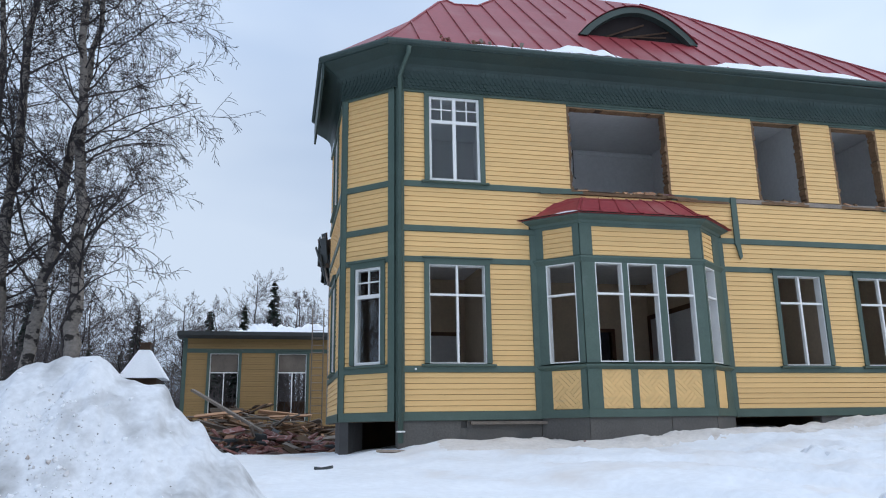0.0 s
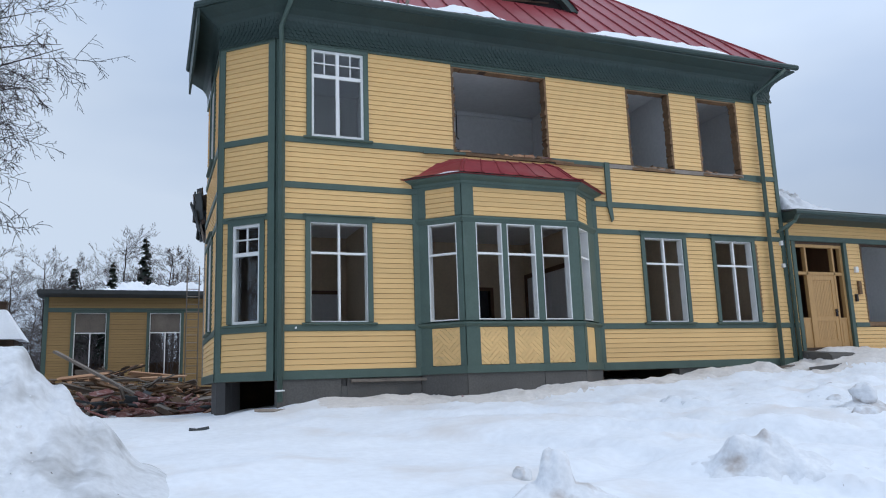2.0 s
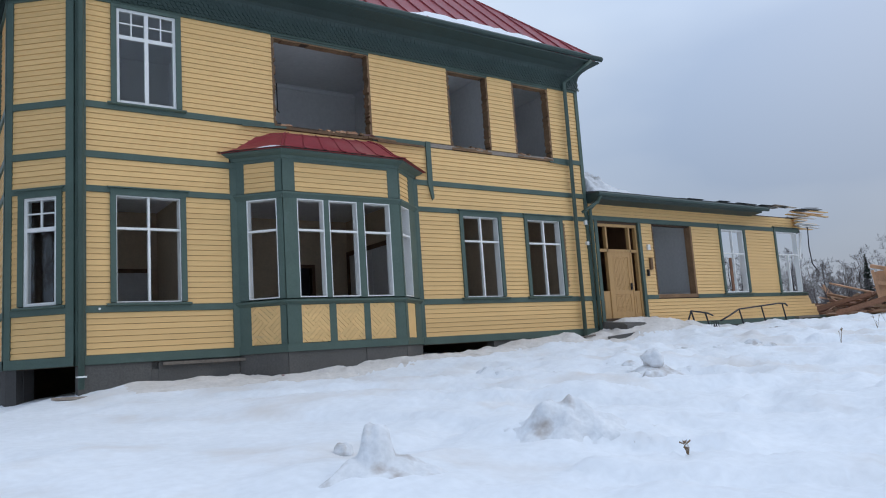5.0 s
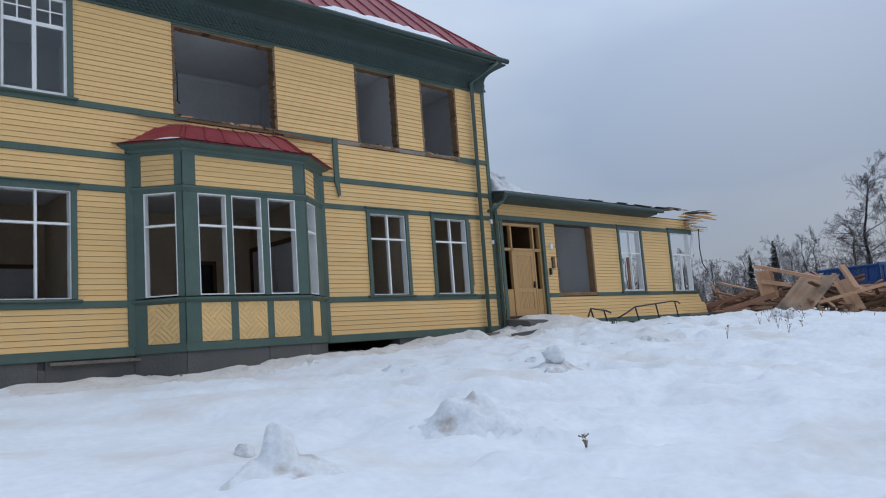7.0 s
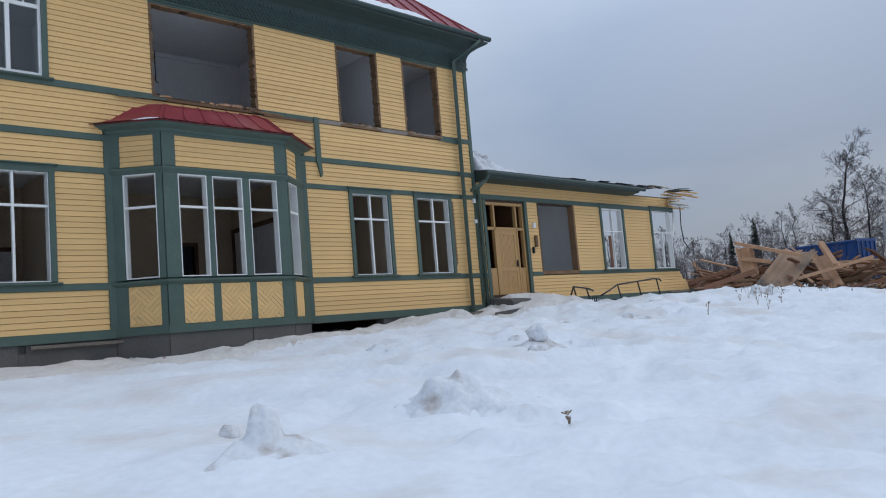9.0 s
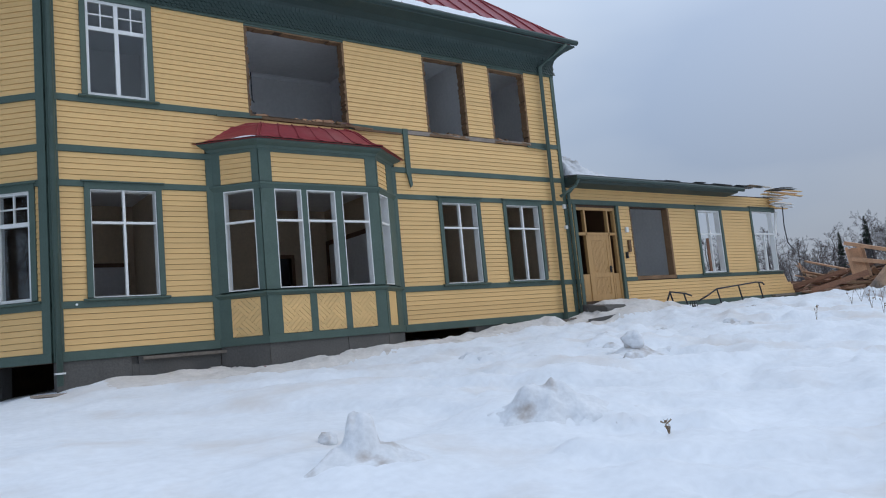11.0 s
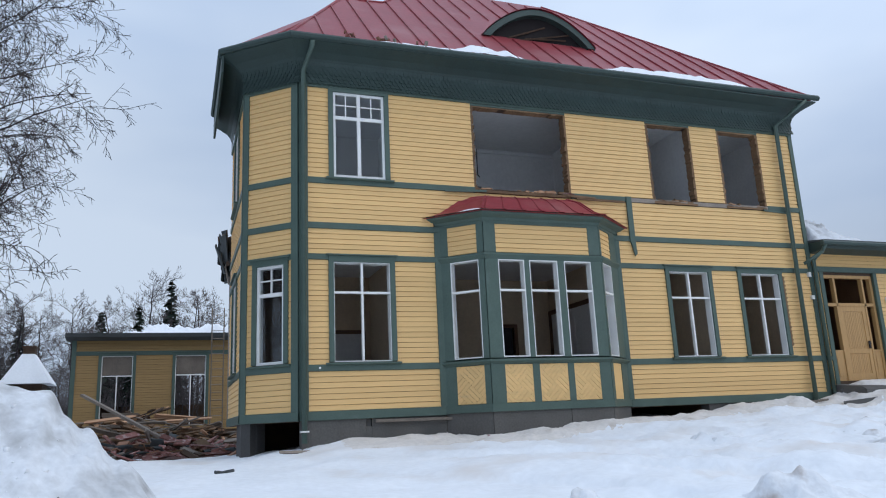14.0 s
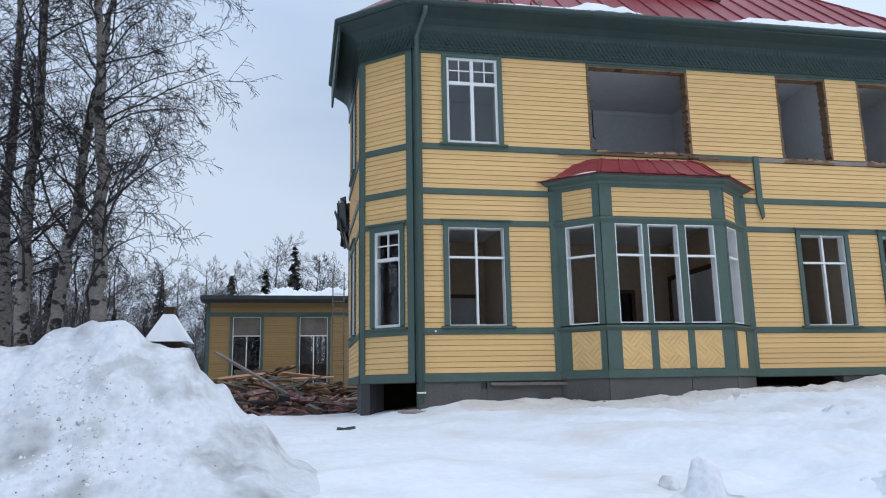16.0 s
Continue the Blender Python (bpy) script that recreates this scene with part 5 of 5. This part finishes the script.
# ---- debris ----
def plank_pile(name, label, box, count, height, mats, seed, lengths, widths, flat=18):
    """Broken boards thrown on a heap: x0, x1, y0, y1 of its footprint."""
    rnd = random.Random(seed)
    x0, x1, y0, y1 = box
    heap = thing(name, ((x0 + x1) / 2, (y0 + y1) / 2, ground_height((x0 + x1) / 2, (y0 + y1) / 2)), label, "debris")
    shapes = []
    for k in range(6):
        b = Form()
        e = 0.02 + 0.05 * k / 6
        b.prism([(-0.5, -0.5), (0.5 - e, -0.5), (0.5, -0.2), (0.5 - 2 * e, 0.1), (0.5 - e, 0.5), (-0.5 + e, 0.5), (-0.5, 0.1)], -0.5, 0.5, "xy")
        shapes.append(b)
    meshes = [s.mesh("plank", m) for s in shapes for m in mats]
    for i in range(count):
        u, v = rnd.random(), rnd.random()
        x, y = x0 + (x1 - x0) * u, y0 + (y1 - y0) * v
        dome = max(0.08, math.sin(math.pi * min(max(u, 0.04), 0.96)) ** 0.6 * math.sin(math.pi * min(max(v, 0.05), 0.95)) ** 0.6)
        z = ground_height(x, y) + height * dome * rnd.uniform(0.25, 1.0)
        ob = new("plank", rnd.choice(meshes))
        ob.parent = heap
        ob.matrix_parent_inverse = Matrix.Translation(heap.location).inverted()
        ob.matrix_basis = pose(x, y, z, rnd.gauss(0, 25), rnd.gauss(0, flat), rnd.uniform(0, 180)) @ Matrix.Diagonal((rnd.uniform(*lengths), rnd.uniform(*widths), rnd.uniform(0.03, 0.07), 1))
    return heap


plank_pile("debris_pile", "heap of splintered boards and laths before the rear wing", (-6.6, 0.2, 12.5, 18.6), 300, 1.75, (GREYWOOD, GREYWOOD, DARKWOOD, RAWWOOD, RAWWOOD, GREYWOOD, PINE), 3, (0.5, 2.0), (0.06, 0.24), 9)
brick_heap = plank_pile("brick_rubble", "red brick rubble, pale plaster and slush with wet boards", (-5.6, -0.2, 5.5, 13.2), 300, 0.62, (BRICK, BRICK, BRICK, REDWOOD, DARKWOOD, RAWWOOD, GREYWOOD, FELT), 6, (0.12, 0.9), (0.08, 0.34), 16)
f = Form(pose(-3.6, 13.0, 1.4, 0, 28, -25))
f.box(-1.7, 1.7, -0.12, 0.12, -0.04, 0.04)
tagged(part("fallen_beam", f, GREYWOOD, None, "long grey beam leaning on the wreckage"), category="beam")
f = Form()
n = 30
for j in range(n + 1):
    for i in range(n + 1):
        x, y = -6.2 + 6.2 * i / n, 4.6 + 9.5 * j / n
        e = min(1, 5 * i / n, 5 * (1 - i / n), 6 * j / n, 6 * (1 - j / n))
        f.v.append((x, y, ground_height(x, y) - 0.1 + e * (0.12 + 0.14 * noise.noise(Vector((x * 1.3, y * 1.3, 4))))))
f.f = [(j * (n + 1) + i, j * (n + 1) + i + 1, (j + 1) * (n + 1) + i + 1, (j + 1) * (n + 1) + i) for j in range(n) for i in range(n)]
tagged(part("mud_patch", f, mat("muddy_brick_earth", (0.16, 0.075, 0.06), 0.9, 0.5, 1.5, 1.6, (1, 1, 1), 9.0, 0.8, spots=((0.55, 0.54, 0.54), 0.52, 0.62, 0.9)), None, "churned mud, brick dust and slush", smooth=True), category="mud")

plank_pile("debris_pile", "long heap of torn red-brown boards beyond the wing", (25.6, 31.5, -8.0, 2.2), 300, 1.2, (REDWOOD, REDWOOD, REDWOOD, RAWWOOD, DARKWOOD, PINE, PINE), 7, (0.8, 2.8), (0.07, 0.22), 15)


def wall_slab(corner, across, up, material, label, count):
    """A torn-out piece of boarded wall, from its lower corner along its two edges."""
    o, a, b = Vector(corner), Vector(across), Vector(up)
    n = a.cross(b).normalized()
    if n.x > 0:
        n = -n
    t = thing("wall_panel", corner, label, "wall panel", "torn wall panels on the heap")
    for i in range(count):
        lo, hi = o + a * (i / count + 0.002), o + a * ((i + 1) / count - 0.002)
        d0, d1 = b * random.uniform(-0.05, 0.04), b * random.uniform(0.93, 1.03)
        f = Form()
        f.add([lo + d0, hi + d0, hi + d1, lo + d1] + [p - n * 0.03 for p in (lo + d0, hi + d0, hi + d1, lo + d1)], [(0, 1, 2, 3), (7, 6, 5, 4), (0, 4, 5, 1), (1, 5, 6, 2), (2, 6, 7, 3), (3, 7, 4, 0)])
        part("board", f, material, t)
    for k in (0.2, 0.75):
        f = Form()
        p, q, w = o + b * k - n * 0.035, o + b * k + a - n * 0.035, b.normalized() * 0.1
        f.add([p, q, q + w, p + w] + [v - n * 0.06 for v in (p, q, q + w, p + w)], [(0, 1, 2, 3), (7, 6, 5, 4), (0, 4, 5, 1), (1, 5, 6, 2), (2, 6, 7, 3), (3, 7, 4, 0)])
        part("batten", f, GREYWOOD, t)
    return t


PANELWOOD = mat("grey_brown_panel", (0.42, 0.28, 0.185), 0.8, 0.65, 1.2, 1.5, (1, 1, 1), 25.0, 0.2, spots=((0.13, 0.11, 0.10), 0.55, 0.7, 0.9), rand=0.12)
wall_slab((25.5, -2.1, 1.37), (0.0, -0.65, 0.02), (0.4, 0.34, 1.15), PINE, "upright torn panel of fresh pine boards", 6)
wall_slab((25.1, -2.58, 0.89), (0.0, -1.37, -0.07), (1.3, -0.68, 1.28), PANELWOOD, "large leaning panel of grey-brown boards", 9)
wall_slab((25.0, -5.31, 0.71), (0.0, -0.47, 0.09), (1.0, 0.85, 1.15), PINE, "narrow leaning panel of pale boards", 4)
for a, b, w, material in (((25.7, -1.9, 2.68), (25.4, -4.32, 1.94), 0.08, PINE), ((25.6, -4.99, 2.3), (25.0, -5.59, 1.45), 0.09, PINE), ((24.8, -4.39, 1.11), (25.4, -6.67, 1.61), 0.075, PINE), ((25.4, 0.21, 1.32), (25.9, -1.71, 1.72), 0.09, REDWOOD), ((25.0, -0.82, 1.09), (25.6, -2.6, 1.55), 0.12, REDWOOD), ((25.6, -2.12, 2.07), (25.6, -3.17, 1.83), 0.09, PINE), ((25.8, -5.35, 0.88), (26.4, -6.81, 1.19), 0.08, RAWWOOD), ((26.4, -5.35, 1.1), (26.8, -6.65, 1.4), 0.07, REDWOOD), ((25.6, -5.76, 0.69), (26.0, -6.85, 0.82), 0.08, REDWOOD)):
    a, b = Vector(a), Vector(b)
    f = Form((b - a).to_track_quat("X", "Z").to_matrix().to_4x4())
    f.box(0, (b - a).length, -w, w, -0.75 * w, 0.75 * w)
    f.v = [tuple(Vector(v) + a) for v in f.v]
    tagged(part("timber", f, material, None, "squared timber lying across the heap"), category="timber", group="loose timbers on the heap")

# steel frame at the end of the heap
steel = thing("steel_frame", (28.0, -6.35, 0.6), "grey galvanised steel frame standing at the heap", "frame")
STEEL = mat("galvanised_steel", (0.30, 0.31, 0.33), 0.5, 0.8, 1.15, 3.0, (1, 1, 1), 30.0, 0.1, metal=0.6)
for y in (-6.32, -6.62):
    f = Form()
    f.tube([(28.0, y, 0.4), (28.0, y - 0.05, 3.1)], 0.04, 8)
    part("post", f, STEEL, steel)
for z in (0.9, 1.3, 1.75, 2.5):
    f = Form()
    f.tube([(28.0, -6.28, z), (28.0, -6.72, z)], 0.025, 6)
    part("cross_bar", f, STEEL, steel)

# blue waste container
skip = thing("waste_container", (37.22, -1.18, 0.6), "blue steel waste container standing behind the heap", "container")
SK = pose(37.22, -1.18, 0.62, 0, 0, -98.2) @ Matrix.Diagonal((0.6, 0.85, 1.03, 1))
for nm, (x0, x1, y0, y1, z0, z1) in {"front_wall": (-2.9, 2.9, -1.15, -1.09, 0.2, 2.1), "back_wall": (-2.9, 2.9, 1.09, 1.15, 0.2, 2.1), "floor_plate": (-2.9, 2.9, -1.09, 1.09, 0.2, 0.28), "end_wall": (-2.9, -2.84, -1.09, 1.09, 0.28, 2.1), "end_door": (2.84, 2.9, -1.09, 1.09, 0.28, 2.15)}.items():
    f = Form(SK)
    f.box(x0, x1, y0, y1, z0, z1)
    part(nm, f, BLUE, skip)
for i in range(9):
    f = Form(SK)
    f.box(-2.85 + i * 0.7, -2.75 + i * 0.7, -1.22, -1.15, 0.2, 2.1)
    part("rib", f, BLUE, skip)
for i in range(5):
    f = Form(SK)
    f.box(2.9, 2.98, -1.05 + i * 0.5, -0.95 + i * 0.5, 0.25, 2.15)
    part("rib", f, BLUE, skip)
f = Form(SK)
f.box(2.9, 3.0, -1.15, 1.15, 2.08, 2.2)
part("rim", f, BLUE, skip)
for z in (2.1, 0.2):
    f = Form(SK)
    f.tube([(-2.9, -1.2, z), (2.9, -1.2, z)], 0.06, 8)
    part("rim", f, BLUE, skip)

# ---- trees ----
def grow(f, p, d, length, r, level, rnd, plan, droop):
    """One limb and its twigs. plan: how many side shoots each level carries."""
    n = 5 if level < 2 else 3
    path, radii, dirs = [p.copy()], [r], []
    for i in range(n):
        j = plan["bend"]
        d = (d + Vector((rnd.gauss(0, j), rnd.gauss(0, j), rnd.gauss(0, 0.65 * j) - droop * (0.3 + level * 0.45)))).normalized()
        p = p + d * (length / n)
        path.append(p.copy())
        radii.append(max(plan["thin"], r * (1 - 0.75 * (i + 1) / n)))
        dirs.append(d.copy())
    f.tube(path, radii, 5 if r > 0.035 else 3)
    if level < len(plan["shoots"]):
        for k in range(plan["shoots"][level]):
            t = 0.2 + 0.78 * (k + rnd.random()) / plan["shoots"][level]
            i = min(n - 1, int(t * n))
            q = path[i].lerp(path[i + 1], t * n - i)
            side = dirs[i].cross(Vector((rnd.gauss(0, 1), rnd.gauss(0, 1), rnd.gauss(0, 1)))).normalized()
            e = (dirs[i] * rnd.uniform(0.35, 0.9) + side * rnd.uniform(0.5, 1.0) + Vector((0, 0, 0.12))).normalized()
            grow(f, q, e, length * rnd.uniform(0.32, 0.6) * (1.15 - 0.4 * t), max(plan["thin"], radii[i] * 0.5), level + 1, rnd, plan, droop)


def birch(name, trunk_path, r, limbs, first, seed, plan, label, reach=2.6, side=0.0, material=None, droop=0.13, group=""):
    rnd = random.Random(seed)
    pts = [Vector(p) for p in trunk_path]
    base = thing(name, tuple(pts[0]), label, "tree", group)
    total = pts[-1].z - pts[0].z
    f = Form()
    dense, radii = [], []
    for a, b in zip(pts, pts[1:]):
        for k in range(4):
            q = a.lerp(b, k / 4) + Vector((rnd.gauss(0, 0.02), rnd.gauss(0, 0.02), 0))
            dense.append(q)
            radii.append(r * (1 - 0.82 * (q.z - pts[0].z) / total) * rnd.uniform(0.94, 1.08))
    radii[0] *= 1.25
    dense.append(pts[-1])
    radii.append(r * 0.15)
    f.tube(dense, radii, 10)
    part("trunk", f, BIRCH if material is None else material, base, smooth=True)
    c = Form()
    for k in range(limbs):
        t = first + (1 - first) * (k + rnd.random()) / limbs
        z = pts[0].z + total * t
        i = max(j for j in range(len(dense)) if dense[j].z <= z)
        i = min(i, len(dense) - 2)
        w = (z - dense[i].z) / max(1e-3, dense[i + 1].z - dense[i].z)
        q = dense[i].lerp(dense[i + 1], min(1, w))
        a = rnd.uniform(0, 2 * math.pi)
        d = Vector((math.cos(a) + side, math.sin(a), rnd.uniform(0.7, 1.9) if material is None else rnd.uniform(0.15, 0.9))).normalized()
        grow(c, q, d, reach * rnd.uniform(0.5, 1.1) * ((0.62 + 0.3 * math.sin(math.pi * t)) if material is None else (1.1 - 0.55 * t)), max(plan["thin"] * 3, radii[i] * rnd.uniform(0.2, 0.38)), 0, rnd, plan, droop)
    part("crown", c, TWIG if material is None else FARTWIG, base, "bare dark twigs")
    return base


NEAR = {"shoots": (8, 6, 3), "thin": 0.0046, "bend": 0.17}
birch("birch", [(-5.40, -1.38, 0.15), (-5.42, -1.39, 1.9), (-5.38, -1.37, 3.0), (-5.46, -1.39, 4.5), (-5.58, -1.42, 6.2), (-5.70, -1.46, 8.2), (-5.72, -1.46, 11.5)], 0.145, 34, 0.20, 11, NEAR, "tall white-barked bare birch behind the snow bank", 2.9, 0.3)
birch("birch", [(-6.20, -0.95, 0.15), (-6.16, -0.94, 2.1), (-6.02, -0.9, 3.7), (-5.90, -0.87, 5.2), (-5.78, -0.84, 6.4), (-5.60, -0.8, 8.3), (-5.45, -0.8, 11.0)], 0.13, 26, 0.22, 12, NEAR, "dark leaning bare birch behind the snow bank", 2.8, 0.1)
birch("birch", [(-6.72, -0.72, 0.15), (-6.78, -0.7, 2.1), (-6.85, -0.72, 3.8), (-6.80, -0.71, 5.2), (-6.80, -0.7, 6.6), (-6.85, -0.7, 8.2), (-6.5, -0.7, 11.0)], 0.14, 26, 0.2, 13, NEAR, "pale bare birch with a forked crown", 2.8, 0.0)
birch("birch", [(-7.4, 0.7, 0.15), (-7.6, 0.7, 2.5), (-7.75, 0.7, 4.8), (-7.7, 0.7, 7.5), (-8.1, 0.7, 11.5)], 0.15, 20, 0.2, 14, NEAR, "slim bare birch among others", 2.8, 0.0)
birch("birch", [(-8.6, -0.2, 0.15), (-8.7, -0.2, 3.0), (-8.6, -0.2, 6.0), (-8.9, -0.1, 11.0)], 0.15, 18, 0.2, 15, NEAR, "slim grey bare birch among others", 2.8, 0.0)

FAR = {"shoots": (7, 5, 2), "thin": 0.007, "bend": 0.10}
templates = []
for i in range(4):
    rnd = random.Random(40 + i)
    lean = [(rnd.uniform(-0.07, 0.07) * k, rnd.uniform(-0.07, 0.07) * k, 1.8 * k) for k in range(6)]
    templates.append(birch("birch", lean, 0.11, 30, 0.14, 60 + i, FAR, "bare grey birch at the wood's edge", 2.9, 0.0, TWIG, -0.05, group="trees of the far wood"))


def spruce(seed, h):
    rnd = random.Random(seed)
    base = thing("spruce", (0, 0, 0), "dark narrow spruce standing in the far wood", "tree", "trees of the far wood")
    f = Form()
    f.tube([(0, 0, 0), (0, 0, h)], [0.12, 0.02], 6)
    part("trunk", f, DARKWOOD, base)
    c = Form()
    z = 0.5
    while z < h:
        t = z / h
        for k in range(9):
            a = rnd.uniform(0, 2 * math.pi)
            ln = (0.18 + 1.25 * (1 - t) ** 0.85) * rnd.uniform(0.65, 1.15)
            e = Vector((math.cos(a), math.sin(a), 0))
            s = Vector((-e.y, e.x, 0)) * (0.10 + 0.16 * ln)
            zz = z + rnd.uniform(-0.15, 0.15)
            p0, p1, p2 = Vector((0, 0, zz)), e * ln * 0.6 + Vector((0, 0, zz - 0.12 * ln)), e * ln + Vector((0, 0, zz - rnd.uniform(0.25, 0.5) * ln))
            for q in (0, 1):
                lift = Vector((0, 0, -0.16 * ln * q))
                c.add([p0, p1 + s + lift, p2, p1 - s + lift], [(0, 1, 2), (0, 2, 3)])
        z += 0.16 + 0.16 * (1 - t)
    part("crown", c, SPRUCE, base, "drooping dark needles")
    return base


spruces = [spruce(80, 9.0), spruce(81, 7.0)]


def planted(ob, azimuth, distance, scale, turn, first):
    """Set a tree at an azimuth to the right of north, seen from the eye."""
    x, y = EYE[0] + distance * math.sin(radians(azimuth)), EYE[1] + distance * math.cos(radians(azimuth))
    m = pose(x, y, ground_height(x, y) - 0.1, 0, 0, turn)
    if first:
        ob.matrix_basis = m @ Matrix.Diagonal((scale, scale, scale, 1))
        return ob
    t = copy_thing(ob, m)
    t.scale = (scale, scale, scale)
    return t


rnd = random.Random(99)
for ob in templates + spruces:
    for child in ob.children:
        child.matrix_parent_inverse = Matrix.Identity(4)
used = set()
spots_ = []
for i in range(54):
    spots_.append((rnd.choice(templates), -25 + 30 * (i + rnd.random()) / 54, rnd.uniform(42, 78), rnd.uniform(0.65, 1.0)))
for i in range(34):
    spots_.append((rnd.choice(templates), -26 + 20 * (i + rnd.random()) / 34, rnd.uniform(26, 48), rnd.uniform(0.45, 0.75)))
for i in range(16):
    spots_.append((rnd.choice(spruces), -26 + 17 * (i + rnd.random()) / 16, rnd.uniform(32, 55), rnd.uniform(0.45, 0.75)))
for i in range(13):
    spots_.append((rnd.choice(spruces), -25 + 26 * (i + rnd.random()) / 13, rnd.uniform(48, 75), rnd.uniform(0.6, 1.0)))
spots_ += [(spruces[0], -0.44, 56, 1.27), (spruces[0], -2.55, 56, 1.06), (spruces[1], -5.0, 56, 1.30), (spruces[0], -9.92, 54, 0.96), (templates[1], -2.0, 60, 1.32), (templates[3], 1.5, 60, 1.2), (templates[0], -4.5, 60, 1.1), (templates[2], -6.2, 60, 0.95)]
for i in range(34):
    spots_.append((rnd.choice(templates), 48 + 34 * (i + rnd.random()) / 34, rnd.uniform(62, 90), rnd.uniform(0.4, 0.72)))
for i in range(16):
    spots_.append((rnd.choice(templates), 57 + 12 * (i + rnd.random()) / 16, rnd.uniform(58, 75), rnd.uniform(0.4, 0.62)))
for i in range(8):
    spots_.append((rnd.choice(spruces), 50 + 30 * (i + rnd.random()) / 8, rnd.uniform(65, 85), rnd.uniform(0.4, 0.75)))
spots_ += [(templates[0], 71.0, 70, 0.8), (templates[3], 73.2, 64, 0.9), (templates[1], 74.6, 66, 0.85), (spruces[0], 64.44, 66, 0.55)]
spots_ = [s for s in spots_ if not (s[2] < 46 and -12.4 < s[1] < -4.0)]  # clear ground in front of hut and wing
for ob, az, dist_, sc in spots_:
    planted(ob, az, dist_, sc, rnd.uniform(0, 360), ob not in used)
    used.add(ob)

BROAD = {"shoots": (7, 6, 3), "thin": 0.009, "bend": 0.15}
bx, by = EYE[0] + 66 * math.sin(radians(71.9)), EYE[1] + 66 * math.cos(radians(71.9))
birch("birch", [(bx, by, 0.5), (bx + 0.1, by, 3.5), (bx - 0.1, by + 0.2, 6.5), (bx, by - 0.3, 9.0), (bx, by - 0.6, 10.8)], 0.20, 30, 0.2, 71, BROAD, "broad bare tree standing alone behind the container", 3.7, 0.0, TWIG, -0.05)

# low leafless brush along the wood's edge
f = Form()
for i in range(2600):
    az = rnd.uniform(-27, 2) if i % 3 else rnd.uniform(50, 82)
    d = rnd.uniform(46 if -12.4 < az < -4 else 34, 66)
    x, y = EYE[0] + d * math.sin(radians(az)), EYE[1] + d * math.cos(radians(az))
    z = ground_height(x, y) - 0.1
    h = rnd.uniform(0.8, 3.4) * (0.6 if az > 40 else 1)
    p = Vector((x + rnd.gauss(0, 0.35), y, z + h))
    f.tube([(x, y, z), (x, y, z + h * 0.4), p], [0.03, 0.02, 0.01], 3)
    for k in range(3):
        q = Vector((x, y, z + h * 0.4)).lerp(p, 0.2 + 0.25 * k)
        f.tube([q, q + Vector((rnd.gauss(0, 0.4), rnd.gauss(0, 0.3), rnd.uniform(0.2, 0.9)))], [0.014, 0.008], 3)
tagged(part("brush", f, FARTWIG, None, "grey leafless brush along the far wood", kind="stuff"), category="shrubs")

# ---- small hut among the trees ----
hut = thing("hut", (-8.9, 27.5, 0.3), "small dark hut under a deep snow roof", "hut")
f = Form()
f.box(-9.65, -8.15, 26.8, 28.4, 0.0, 3.65)
part("wall", f, DARKWOOD, hut)
f = Form()
f.add([(-10.0, 26.4, 3.5), (-7.75, 26.4, 3.5), (-7.75, 28.8, 3.5), (-10.0, 28.8, 3.5), (-9.2, 27.2, 5.0), (-8.65, 27.2, 5.0), (-8.65, 28.0, 5.0), (-9.2, 28.0, 5.0)], [(0, 1, 5, 4), (1, 2, 6, 5), (2, 3, 7, 6), (3, 0, 4, 7), (4, 5, 6, 7), (3, 2, 1, 0)])
part("roof", f, ROOF_SNOW, hut, "snow-covered hip roof")
f = Form()
f.box(-9.15, -8.65, 27.2, 27.9, 4.9, 5.3)
f.box(-9.2, -8.6, 27.15, 27.95, 5.3, 5.4)
part("chimney", f, DARKWOOD, hut)

# ---- torn remains at the back of the house ----
torn = thing("torn_roof_edge", (-0.9, 6.0, 4.4), "torn dark roof boards hanging off the house's rear", "debris")
rnd = random.Random(7)
for i in range(34):
    f = Form(pose(rnd.uniform(-0.95, -0.70), rnd.uniform(4.9, 6.6), rnd.uniform(5.0, 5.9), rnd.uniform(-15, 15), rnd.uniform(70, 95), rnd.uniform(-30, 30)))
    f.box(-rnd.uniform(0.15, 0.5), rnd.uniform(0.15, 0.45), -0.12, 0.12, -0.015, 0.015)
    part("board", f, rnd.choice((FELT, FELT, DARKWOOD, GREYWOOD)), torn)
f = Form()
f.box(-0.70, -0.55, 4.62, 5.7, 0.86, 5.2)
part("rear_wall", f, GREYWOOD, torn, "grey rear wall")
ladder = thing("ladder", (-0.5, 15.0, 0.2), "thin grey ladder standing against the rear wing", "ladder")
for x in (-0.72, -0.28):
    f = Form()
    f.tube([(x, 15.0, 0.2), (x, 15.0, 5.45)], 0.025, 6)
    part("stile", f, GREYWOOD, ladder)
for i in range(17):
    f = Form()
    f.tube([(-0.72, 15.0, 0.5 + 0.29 * i), (-0.28, 15.0, 0.5 + 0.29 * i)], 0.014, 5)
    part("rung", f, GREYWOOD, ladder)
